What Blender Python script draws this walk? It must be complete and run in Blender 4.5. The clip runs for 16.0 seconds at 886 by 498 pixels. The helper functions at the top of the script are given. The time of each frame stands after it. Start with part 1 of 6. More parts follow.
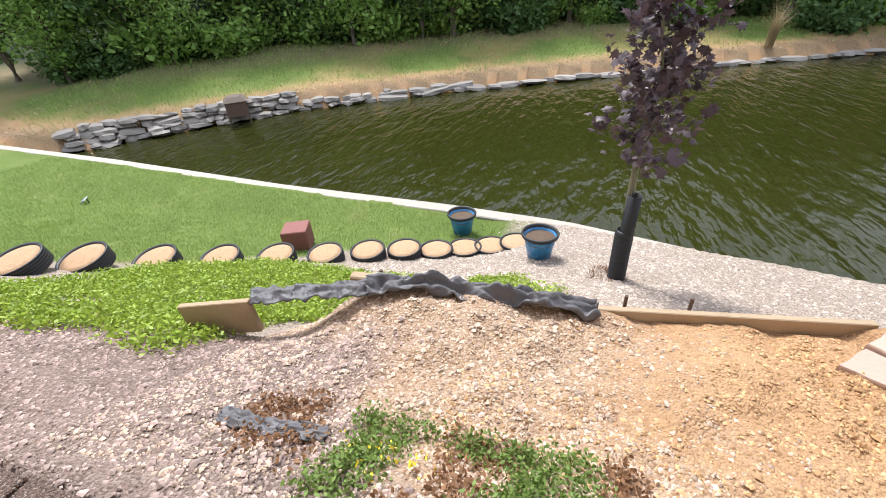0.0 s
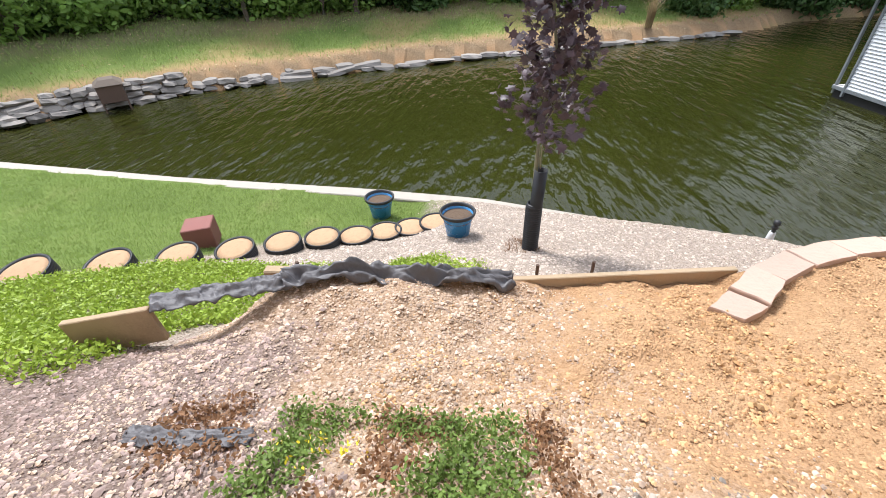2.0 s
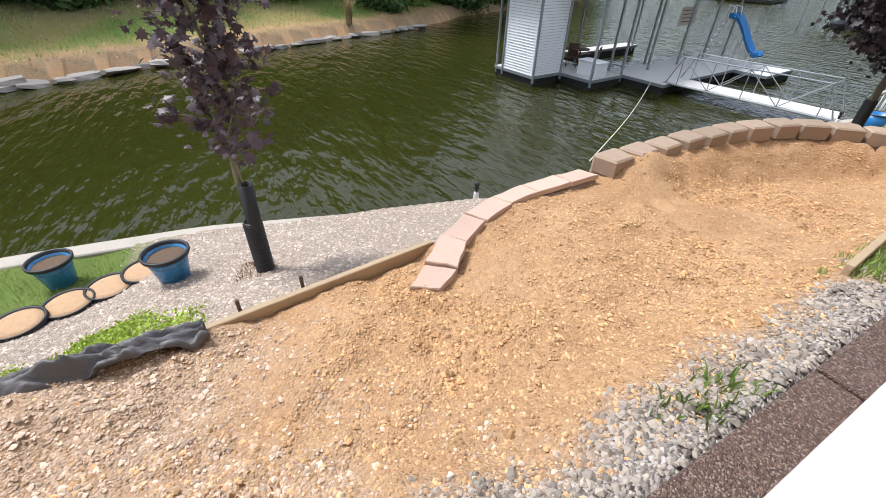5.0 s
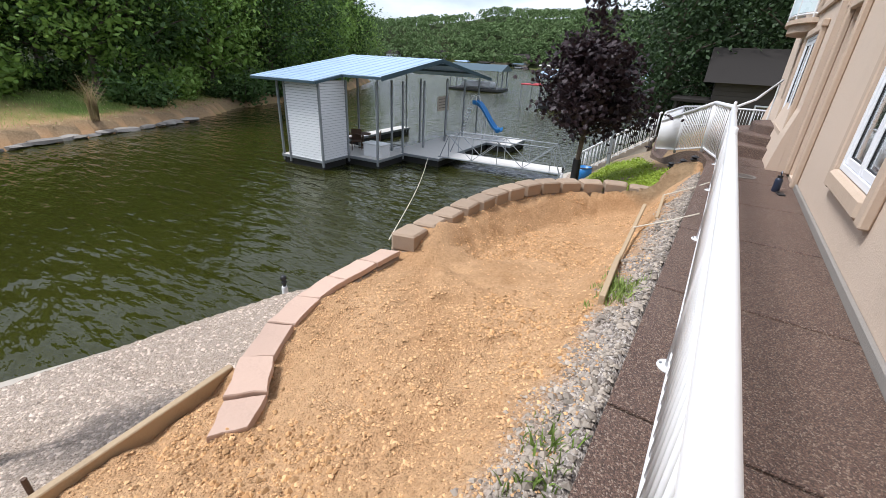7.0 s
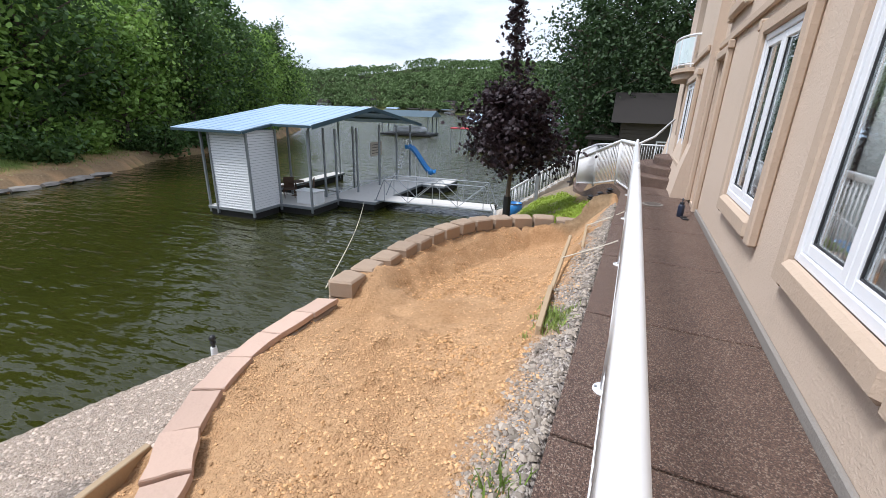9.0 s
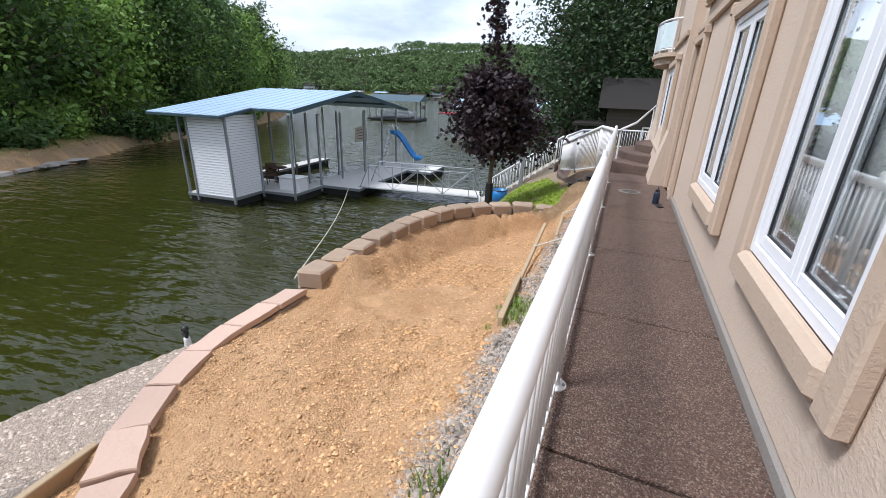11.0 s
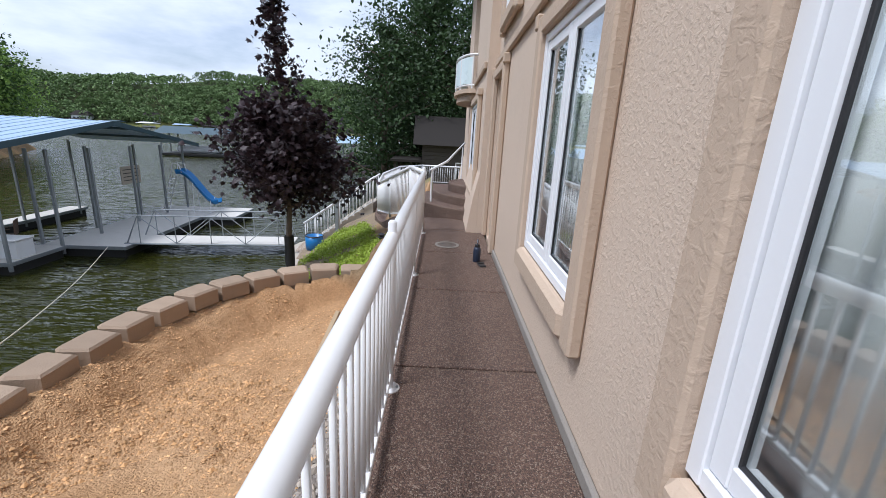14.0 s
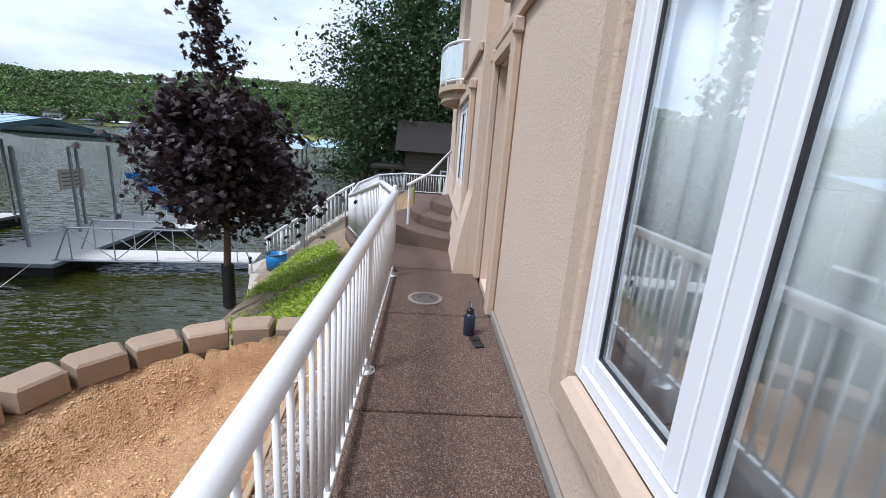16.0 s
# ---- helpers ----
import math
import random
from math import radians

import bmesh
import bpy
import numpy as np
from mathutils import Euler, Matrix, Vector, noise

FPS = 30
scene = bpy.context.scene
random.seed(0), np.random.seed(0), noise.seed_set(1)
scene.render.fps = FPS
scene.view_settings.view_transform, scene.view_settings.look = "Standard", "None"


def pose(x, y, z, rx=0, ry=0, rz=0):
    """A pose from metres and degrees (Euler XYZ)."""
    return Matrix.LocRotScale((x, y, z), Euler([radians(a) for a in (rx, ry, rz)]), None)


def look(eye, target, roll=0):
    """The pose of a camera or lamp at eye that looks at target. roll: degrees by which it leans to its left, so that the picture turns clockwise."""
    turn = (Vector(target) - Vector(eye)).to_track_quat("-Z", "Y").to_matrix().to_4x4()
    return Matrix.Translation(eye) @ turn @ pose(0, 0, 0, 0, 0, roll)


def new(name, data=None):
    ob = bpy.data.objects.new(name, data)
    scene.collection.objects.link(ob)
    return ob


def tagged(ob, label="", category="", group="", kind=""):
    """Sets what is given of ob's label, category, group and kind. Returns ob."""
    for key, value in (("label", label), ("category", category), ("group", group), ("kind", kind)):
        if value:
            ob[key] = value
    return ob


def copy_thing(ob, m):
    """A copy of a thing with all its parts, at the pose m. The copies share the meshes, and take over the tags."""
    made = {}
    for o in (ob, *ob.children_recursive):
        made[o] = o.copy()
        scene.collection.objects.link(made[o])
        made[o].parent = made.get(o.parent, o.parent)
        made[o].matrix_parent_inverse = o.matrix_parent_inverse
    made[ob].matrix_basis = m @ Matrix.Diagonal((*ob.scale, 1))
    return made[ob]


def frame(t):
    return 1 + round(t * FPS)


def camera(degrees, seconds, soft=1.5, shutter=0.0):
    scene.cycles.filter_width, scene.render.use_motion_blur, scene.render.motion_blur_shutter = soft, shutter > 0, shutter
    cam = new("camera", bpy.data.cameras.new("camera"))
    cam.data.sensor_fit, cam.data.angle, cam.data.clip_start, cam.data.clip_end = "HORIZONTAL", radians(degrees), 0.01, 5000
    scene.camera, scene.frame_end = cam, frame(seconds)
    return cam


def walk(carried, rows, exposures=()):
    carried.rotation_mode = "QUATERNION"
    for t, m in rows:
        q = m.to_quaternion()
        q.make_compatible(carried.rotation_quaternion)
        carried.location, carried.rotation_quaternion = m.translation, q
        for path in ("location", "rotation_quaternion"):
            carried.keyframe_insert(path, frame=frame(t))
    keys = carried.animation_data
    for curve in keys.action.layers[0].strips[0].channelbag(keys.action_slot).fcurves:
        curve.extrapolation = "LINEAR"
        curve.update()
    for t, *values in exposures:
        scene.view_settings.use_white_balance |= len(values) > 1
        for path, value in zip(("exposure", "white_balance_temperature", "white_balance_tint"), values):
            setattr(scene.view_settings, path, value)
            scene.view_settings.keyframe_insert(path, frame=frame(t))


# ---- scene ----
cam = camera(94.0, 16.0, soft=0.55)
PATH = [
    (0, (0.144, 0.758, 1.392), (-1.459, 0.222, 0.323), -4.5),
    (0.5, (0.138, 0.765, 1.399), (-1.463, 0.293, 0.296), -4.0),
    (1, (0.145, 0.768, 1.404), (-1.461, 0.373, 0.28), -3.4),
    (1.5, (0.147, 0.787, 1.401), (-1.467, 0.491, 0.258), -2.9),
    (2, (0.153, 0.798, 1.404), (-1.469, 0.63, 0.245), -2.2),
    (2.5, (0.139, 0.826, 1.407), (-1.479, 0.816, 0.231), -1.5),
    (3, (0.112, 0.901, 1.406), (-1.49, 1.067, 0.22), -0.8),
    (5.5, (-0.037, 1.581, 1.341), (-1.347, 2.581, 0.208), 2.1),
    (6, (-0.062, 1.628, 1.346), (-1.248, 2.836, 0.28), 2.6),
    (6.5, (-0.073, 1.67, 1.363), (-1.142, 3.064, 0.406), 3.0),
    (7, (-0.087, 1.705, 1.408), (-1.064, 3.237, 0.572), 3.0),
    (7.5, (-0.072, 1.719, 1.427), (-0.973, 3.347, 0.694), 2.9),
    (8, (-0.064, 1.718, 1.441), (-0.909, 3.403, 0.772), 2.5),
    (8.5, (-0.054, 1.722, 1.436), (-0.858, 3.435, 0.79), 2.1),
    (9, (-0.04, 1.72, 1.427), (-0.816, 3.447, 0.783), 1.8),
    (11.5, (0.168, 2.043, 1.445), (-0.513, 3.78, 0.725), 2.7),
    (12, (0.179, 2.304, 1.423), (-0.37, 4.095, 0.723), 3.0),
    (12.5, (0.172, 2.637, 1.436), (-0.197, 4.495, 0.793), 3.2),
    (13, (0.26, 3.013, 1.444), (0.055, 4.913, 0.854), 2.8),
    (13.5, (0.255, 3.393, 1.457), (0.182, 5.316, 0.91), 2.6),
    (14, (0.244, 3.831, 1.451), (0.258, 5.762, 0.929), 3.1),
    (14.5, (0.306, 4.281, 1.464), (0.363, 6.21, 0.94), 3.2),
    (15, (0.277, 4.784, 1.449), (0.353, 6.712, 0.924), 3.9),
    (15.5, (0.284, 5.214, 1.429), (0.373, 7.146, 0.921), 3.9),
    (16, (0.302, 5.639, 1.468), (0.39, 7.576, 0.977), 4.2),
]
walk(cam, [(t, look(eye, target, roll)) for t, eye, target, roll in PATH], [(0, 0.90, 6050, 10), (3, 0.84, 6030, 10), (6, 0.56, 6050, 10), (9, 0.47, 5950, 10), (12.5, 0.38, 5830, 10), (14, 0.22, 5780, 10), (15, 0.28, 5720, 10), (16, 0.36, 5680, 10)])

# ---- world, sun ----
wd = bpy.data.worlds.new("world")
scene.world = wd
wd.use_nodes = True
wn, wl = wd.node_tree.nodes, wd.node_tree.links
sky = wn.new("ShaderNodeTexSky")
sky.sky_type, sky.sun_disc = "NISHITA", False
sky.sun_elevation, sky.sun_rotation = radians(58), radians(234)
sky.air_density, sky.dust_density = 1.0, 2.5
tc = wn.new("ShaderNodeTexCoord")
cmap = wn.new("ShaderNodeMapping")
cmap.inputs["Scale"].default_value = (1.6, 1.6, 5.0)
cn = wn.new("ShaderNodeTexNoise")
cn.inputs["Scale"].default_value, cn.inputs["Detail"].default_value, cn.inputs["Roughness"].default_value = 1.7, 7, 0.55
cr = wn.new("ShaderNodeValToRGB")
cr.color_ramp.elements[0].position, cr.color_ramp.elements[0].color = 0.36, (0.35, 0.35, 0.35, 1)
cr.color_ramp.elements[1].position, cr.color_ramp.elements[1].color = 0.56, (0.95, 0.95, 0.95, 1)
cm = wn.new("ShaderNodeMix")
cm.data_type = "RGBA"
cm.inputs[7].default_value = (6.9, 7.2, 7.9, 1)
wl.new(tc.outputs["Generated"], cmap.inputs["Vector"])
wl.new(cmap.outputs["Vector"], cn.inputs["Vector"])
wl.new(cn.outputs["Fac"], cr.inputs["Fac"])
wl.new(cr.outputs["Color"], cm.inputs[0])
wl.new(sky.outputs["Color"], cm.inputs[6])
bg = wn["Background"]
wl.new(cm.outputs[2], bg.inputs["Color"])
bg.inputs["Strength"].default_value = 0.118
sun = new("sun", bpy.data.lights.new("sun", "SUN"))
sun.data.energy, sun.data.angle, sun.data.color = 3.0, radians(14), (1.0, 0.96, 0.91)
sun.matrix_world = look((0, 0, 0), (0.42, 0.30, -0.85))

# ---- materials ----


def mat(name, base, rough=0.8, metal=0.0, var=0.25, scale=6.0, bump=0.0, bscale=None, second=None, spec=0.5, fine=60.0, island=False, randomise=0.0):
    """A procedural surface: base colour, variation at two scales, relief."""
    m = bpy.data.materials.new(name)
    m.use_nodes = True
    n, l = m.node_tree.nodes, m.node_tree.links
    b = n["Principled BSDF"]
    b.inputs["Metallic"].default_value = metal
    b.inputs["Specular IOR Level"].default_value = spec
    t = n.new("ShaderNodeTexCoord")
    a = n.new("ShaderNodeTexNoise")
    a.inputs["Scale"].default_value, a.inputs["Detail"].default_value = scale, 6
    f = n.new("ShaderNodeTexNoise")
    f.inputs["Scale"].default_value, f.inputs["Detail"].default_value = fine, 4
    l.new(t.outputs["Object"], a.inputs["Vector"])
    l.new(t.outputs["Object"], f.inputs["Vector"])
    r = n.new("ShaderNodeValToRGB")
    c2 = second or tuple(c * (1 - var) for c in base)
    c3 = tuple(min(1, c * (1 + var * 0.5)) for c in base)
    r.color_ramp.elements[0].position, r.color_ramp.elements[0].color = 0.32, (*c2, 1)
    r.color_ramp.elements[1].position, r.color_ramp.elements[1].color = 0.66, (*c3, 1)
    e = r.color_ramp.elements.new(0.5)
    e.color = (*base, 1)
    ad = n.new("ShaderNodeMath")
    ad.operation = "MULTIPLY_ADD"
    ad.inputs[1].default_value, ad.inputs[2].default_value = 0.35, 0.325 - 0.15
    l.new(f.outputs["Fac"], ad.inputs[0])
    ad2 = n.new("ShaderNodeMath")
    ad2.operation = "MULTIPLY_ADD"
    ad2.inputs[1].default_value = 0.65
    l.new(a.outputs["Fac"], ad2.inputs[0])
    l.new(ad.outputs[0], ad2.inputs[2])
    l.new(ad2.outputs[0], r.inputs["Fac"])
    col = r.outputs["Color"]
    if randomise:
        src = n.new("ShaderNodeNewGeometry").outputs["Random Per Island"] if island else n.new("ShaderNodeObjectInfo").outputs["Random"]
        mr = n.new("ShaderNodeMapRange")
        mr.inputs[3].default_value, mr.inputs[4].default_value = 1 - randomise, 1 + randomise
        l.new(src, mr.inputs[0])
        mx = n.new("ShaderNodeVectorMath")
        mx.operation = "SCALE"
        l.new(col, mx.inputs[0])
        l.new(mr.outputs[0], mx.inputs["Scale"])
        col = mx.outputs[0]
    l.new(col, b.inputs["Base Color"])
    rr = n.new("ShaderNodeMapRange")
    rr.inputs[3].default_value, rr.inputs[4].default_value = max(0.02, rough - 0.12), min(1, rough + 0.12)
    l.new(a.outputs["Fac"], rr.inputs[0])
    l.new(rr.outputs[0], b.inputs["Roughness"])
    if bump:
        bn = n.new("ShaderNodeTexNoise")
        bn.inputs["Scale"].default_value, bn.inputs["Detail"].default_value = bscale or fine, 5
        l.new(t.outputs["Object"], bn.inputs["Vector"])
        bp = n.new("ShaderNodeBump")
        bp.inputs["Strength"].default_value, bp.inputs["Distance"].default_value = bump, 0.02
        l.new(bn.outputs["Fac"], bp.inputs["Height"])
        l.new(bp.outputs["Normal"], b.inputs["Normal"])
    return m


def stucco(name, base, bump, scale):
    m = mat(name, base, 0.9, var=0.14, scale=1.3, fine=25, bump=0.0, spec=0.25)
    n, l = m.node_tree.nodes, m.node_tree.links
    t = n.new("ShaderNodeTexCoord")
    v = n.new("ShaderNodeTexNoise")
    v.inputs["Scale"].default_value, v.inputs["Detail"].default_value, v.inputs["Distortion"].default_value = scale, 5, 0.6
    v2 = n.new("ShaderNodeTexNoise")
    v2.inputs["Scale"].default_value, v2.inputs["Detail"].default_value = scale * 6, 3
    r = n.new("ShaderNodeValToRGB")
    r.color_ramp.elements[0].position, r.color_ramp.elements[1].position = 0.46, 0.62
    sm = n.new("ShaderNodeMath")
    sm.operation = "MULTIPLY_ADD"
    sm.inputs[1].default_value = 0.35
    bp = n.new("ShaderNodeBump")
    bp.inputs["Strength"].default_value, bp.inputs["Distance"].default_value = bump, 0.012
    l.new(t.outputs["Object"], v.inputs["Vector"])
    l.new(t.outputs["Object"], v2.inputs["Vector"])
    l.new(v.outputs["Fac"], r.inputs["Fac"])
    l.new(v2.outputs["Fac"], sm.inputs[0])
    l.new(r.outputs["Color"], sm.inputs[2])
    l.new(sm.outputs[0], bp.inputs["Height"])
    l.new(bp.outputs["Normal"], n["Principled BSDF"].inputs["Normal"])
    return m


STUCCO = stucco("stucco_rough", (0.56, 0.45, 0.36), 0.26, 48)
STUCCO_SMOOTH = stucco("stucco_trim", (0.47, 0.365, 0.28), 0.2, 30)
WHITE = mat("white_paint", (0.71, 0.71, 0.72), 0.35, var=0.06, scale=3, bump=0.03)
VINYL = mat("white_vinyl", (0.78, 0.79, 0.82), 0.4, var=0.05, scale=2)
SIDING = mat("white_siding", (0.72, 0.73, 0.74), 0.5, var=0.1, scale=1.5)
GALV = mat("galvanised_steel", (0.25, 0.27, 0.285), 0.5, 0.45, var=0.3, scale=8)
ROOF = mat("blue_grey_metal_roof", (0.34, 0.46, 0.60), 0.38, 0.25, var=0.1, scale=0.7)
TRIM_BLUE = mat("dark_teal_metal", (0.05, 0.085, 0.105), 0.5, 0.2, var=0.2)
BLACK = mat("black_plastic", (0.014, 0.014, 0.016), 0.5, var=0.3, bump=0.05)
FLOAT = mat("black_float", (0.012, 0.012, 0.012), 0.6, var=0.3)
DECK = mat("grey_deck_boards", (0.50, 0.48, 0.45), 0.75, var=0.2, scale=3)
CONC = mat("concrete", (0.36, 0.32, 0.27), 0.9, var=0.25, scale=3, bump=0.25)
KERB = mat("grey_kerb", (0.22, 0.20, 0.18), 0.9, var=0.3, scale=5, bump=0.3)
BLOCK = mat("tan_concrete_block", (0.30, 0.225, 0.165), 0.95, var=0.22, scale=7, fine=90, bump=0.5, bscale=70, randomise=0.14, spec=0.2)
FLAG = mat("pink_flagstone", (0.48, 0.345, 0.275), 0.9, var=0.16, scale=4, second=(0.42, 0.31, 0.21), bump=0.3, bscale=25, randomise=0.12, spec=0.2)
TIMBER = mat("weathered_timber", (0.34, 0.255, 0.165), 0.9, var=0.4, scale=4, bump=0.4, bscale=20, spec=0.2)
FABRIC = mat("grey_weed_fabric", (0.085, 0.08, 0.083), 0.55, var=0.4, scale=9, bump=0.3, bscale=40)
SANDFILL = mat("sand_fill", (0.42, 0.275, 0.165), 0.95, var=0.5, scale=14, fine=120, bump=0.9, bscale=70, spec=0.15)
BLUEPOT = mat("blue_glaze", (0.035, 0.17, 0.36), 0.28, var=0.5, scale=7, second=(0.10, 0.26, 0.40), bump=0.35, bscale=22)
SOIL = mat("potting_soil", (0.10, 0.065, 0.04), 0.95, var=0.5, scale=30, bump=1.0, bscale=45)
BRICKRED = mat("red_painted_block", (0.22, 0.085, 0.07), 0.8, var=0.2, scale=6, bump=0.2)
BARK = mat("bark", (0.11, 0.085, 0.065), 0.95, var=0.45, scale=9, bump=0.6, bscale=25)
TWIG = mat("green_twig", (0.22, 0.20, 0.13), 0.8, var=0.2)
ROCK = mat("grey_limestone", (0.24, 0.215, 0.19), 0.95, var=0.45, scale=2.2, second=(0.09, 0.078, 0.066), bump=0.6, bscale=9, randomise=0.25, spec=0.2)
RUST = mat("rusty_metal", (0.09, 0.055, 0.038), 0.85, var=0.5, scale=7, bump=0.3)
BLUEPLASTIC = mat("blue_plastic", (0.02, 0.16, 0.42), 0.35, var=0.15)
DARKSIDING = mat("dark_wood_siding", (0.055, 0.046, 0.04), 0.85, var=0.3, scale=2)
# Darkened to hold the trees' shade over the neighbour's roof; other roofs share it
SHINGLE = mat("shaded_grey_shingle", (0.028, 0.025, 0.023), 0.95, var=0.3, scale=5, spec=0.1)
NAVY = mat("navy_enamel", (0.018, 0.026, 0.05), 0.35, var=0.1)
INTERIOR = mat("dim_interior", (0.32, 0.29, 0.26), 0.9, var=0.2)
CURTAIN = mat("sheer_curtain", (0.86, 0.86, 0.85), 0.9, var=0.1, scale=2)
FROST = mat("frosted_glass", (0.62, 0.72, 0.74), 0.3, var=0.06, scale=2)
ROPE = mat("pale_rope", (0.55, 0.50, 0.42), 0.9, var=0.15)
RED = mat("red_canvas", (0.35, 0.03, 0.04), 0.7, var=0.15)
IRON = mat("cast_iron_cover", (0.13, 0.11, 0.095), 0.8, 0.3, var=0.3, bump=0.5, bscale=60)


def leafy(name, base, second, rough=0.6, back=0.25):
    m = mat(name, base, rough, var=0.35, scale=1.2, fine=9, second=second, randomise=0.35, island=True, spec=0.35)
    n, l = m.node_tree.nodes, m.node_tree.links
    b, o = n["Principled BSDF"], n["Material Output"]
    tr = n.new("ShaderNodeBsdfTranslucent")
    tr.inputs["Color"].default_value = (*[min(1, c * 1.5) for c in base], 1)
    mx = n.new("ShaderNodeMixShader")
    mx.inputs[0].default_value = back
    l.new(b.outputs[0], mx.inputs[1])
    l.new(tr.outputs[0], mx.inputs[2])
    l.new(mx.outputs[0], o.inputs["Surface"])
    return m


PURPLE = leafy("purple_maple_leaf", (0.085, 0.058, 0.066), (0.045, 0.028, 0.034), 0.45, 0.15)
DARKPURPLE = leafy("dark_purple_leaf", (0.028, 0.017, 0.02), (0.016, 0.009, 0.011), 0.5, 0.15)
GREEN = leafy("green_leaf", (0.19, 0.29, 0.065), (0.08, 0.14, 0.034), 0.6, 0.35)
DEEPGREEN = leafy("deep_green_leaf", (0.065, 0.115, 0.032), (0.03, 0.055, 0.018))
# Darker copy of DEEPGREEN: the big trees' shade put into leaf colour
OAK_SHADED = leafy("shaded_oak_leaf", (0.032, 0.058, 0.02), (0.015, 0.03, 0.01))
SEDUM = leafy("sedum_leaf", (0.25, 0.33, 0.04), (0.11, 0.18, 0.022), 0.5)
WEED = leafy("weed_leaf", (0.13, 0.19, 0.04), (0.07, 0.12, 0.025))
DRYWEED = leafy("dry_weed", (0.22, 0.12, 0.06), (0.14, 0.08, 0.04))
GRASS = leafy("lawn_blade", (0.23, 0.30, 0.08), (0.14, 0.205, 0.05))
STRAW = leafy("dry_reed", (0.38, 0.30, 0.17), (0.25, 0.19, 0.10))
FARLEAF = leafy("far_canopy", (0.10, 0.15, 0.055), (0.05, 0.085, 0.03), 0.8, 0.1)
YELLOW = mat("yellow_petal", (0.75, 0.6, 0.03), 0.6)


def aggregate():
    m = mat("exposed_aggregate", (0.075, 0.044, 0.033), 0.62, var=0.25, scale=1.2, fine=30)
    n, l = m.node_tree.nodes, m.node_tree.links
    b = n["Principled BSDF"]
    old = b.inputs["Base Color"].links[0].from_socket
    t = n.new("ShaderNodeTexCoord")
    v = n.new("ShaderNodeTexVoronoi")
    v.inputs["Scale"].default_value = 165
    r = n.new("ShaderNodeValToRGB")
    r.color_ramp.interpolation = "CONSTANT"
    for i, (p, c) in enumerate(((0, (0.05, 0.03, 0.024)), (0.3, (0.12, 0.068, 0.048)), (0.62, (0.20, 0.125, 0.09)), (0.88, (0.36, 0.28, 0.22)))):
        e = r.color_ramp.elements[i] if i < 2 else r.color_ramp.elements.new(p)
        e.position, e.color = p, (*c, 1)
    sp = n.new("ShaderNodeSeparateColor")
    mx = n.new("ShaderNodeMix")
    mx.data_type = "RGBA"
    mx.inputs[0].default_value = 0.68
    l.new(t.outputs["Object"], v.inputs["Vector"])
    l.new(v.outputs["Color"], sp.inputs[0])
    l.new(sp.outputs[0], r.inputs["Fac"])
    l.new(old, mx.inputs[6])
    l.new(r.outputs["Color"], mx.inputs[7])
    l.new(mx.outputs[2], b.inputs["Base Color"])
    bp = n.new("ShaderNodeBump")
    bp.inputs["Strength"].default_value, bp.inputs["Distance"].default_value, bp.invert = 0.8, 0.008, True
    l.new(v.outputs["Distance"], bp.inputs["Height"])
    l.new(bp.outputs["Normal"], b.inputs["Normal"])
    return m


AGG = aggregate()


def glass():
    m = bpy.data.materials.new("window_glass")
    m.use_nodes = True
    n, l = m.node_tree.nodes, m.node_tree.links
    o = n["Material Output"]
    n.remove(n["Principled BSDF"])
    g = n.new("ShaderNodeBsdfGlossy")
    g.inputs["Roughness"].default_value = 0.015
    g.inputs["Color"].default_value = (0.95, 0.97, 1, 1)
    tr = n.new("ShaderNodeBsdfTransparent")
    tr.inputs["Color"].default_value = (0.90, 0.93, 0.93, 1)
    lw = n.new("ShaderNodeLayerWeight")
    lw.inputs["Blend"].default_value = 0.5
    pw = n.new("ShaderNodeMath")
    pw.operation = "POWER"
    pw.inputs[1].default_value = 2.0
    l.new(lw.outputs["Facing"], pw.inputs[0])
    fr = n.new("ShaderNodeMath")
    fr.operation = "MULTIPLY_ADD"
    fr.inputs[1].default_value, fr.inputs[2].default_value = 0.68, 0.12
    l.new(pw.outputs[0], fr.inputs[0])
    mx = n.new("ShaderNodeMixShader")
    l.new(fr.outputs[0], mx.inputs[0])
    l.new(tr.outputs[0], mx.inputs[1])
    l.new(g.outputs[0], mx.inputs[2])
    l.new(mx.outputs[0], o.inputs["Surface"])
    return m


GLASS = glass()


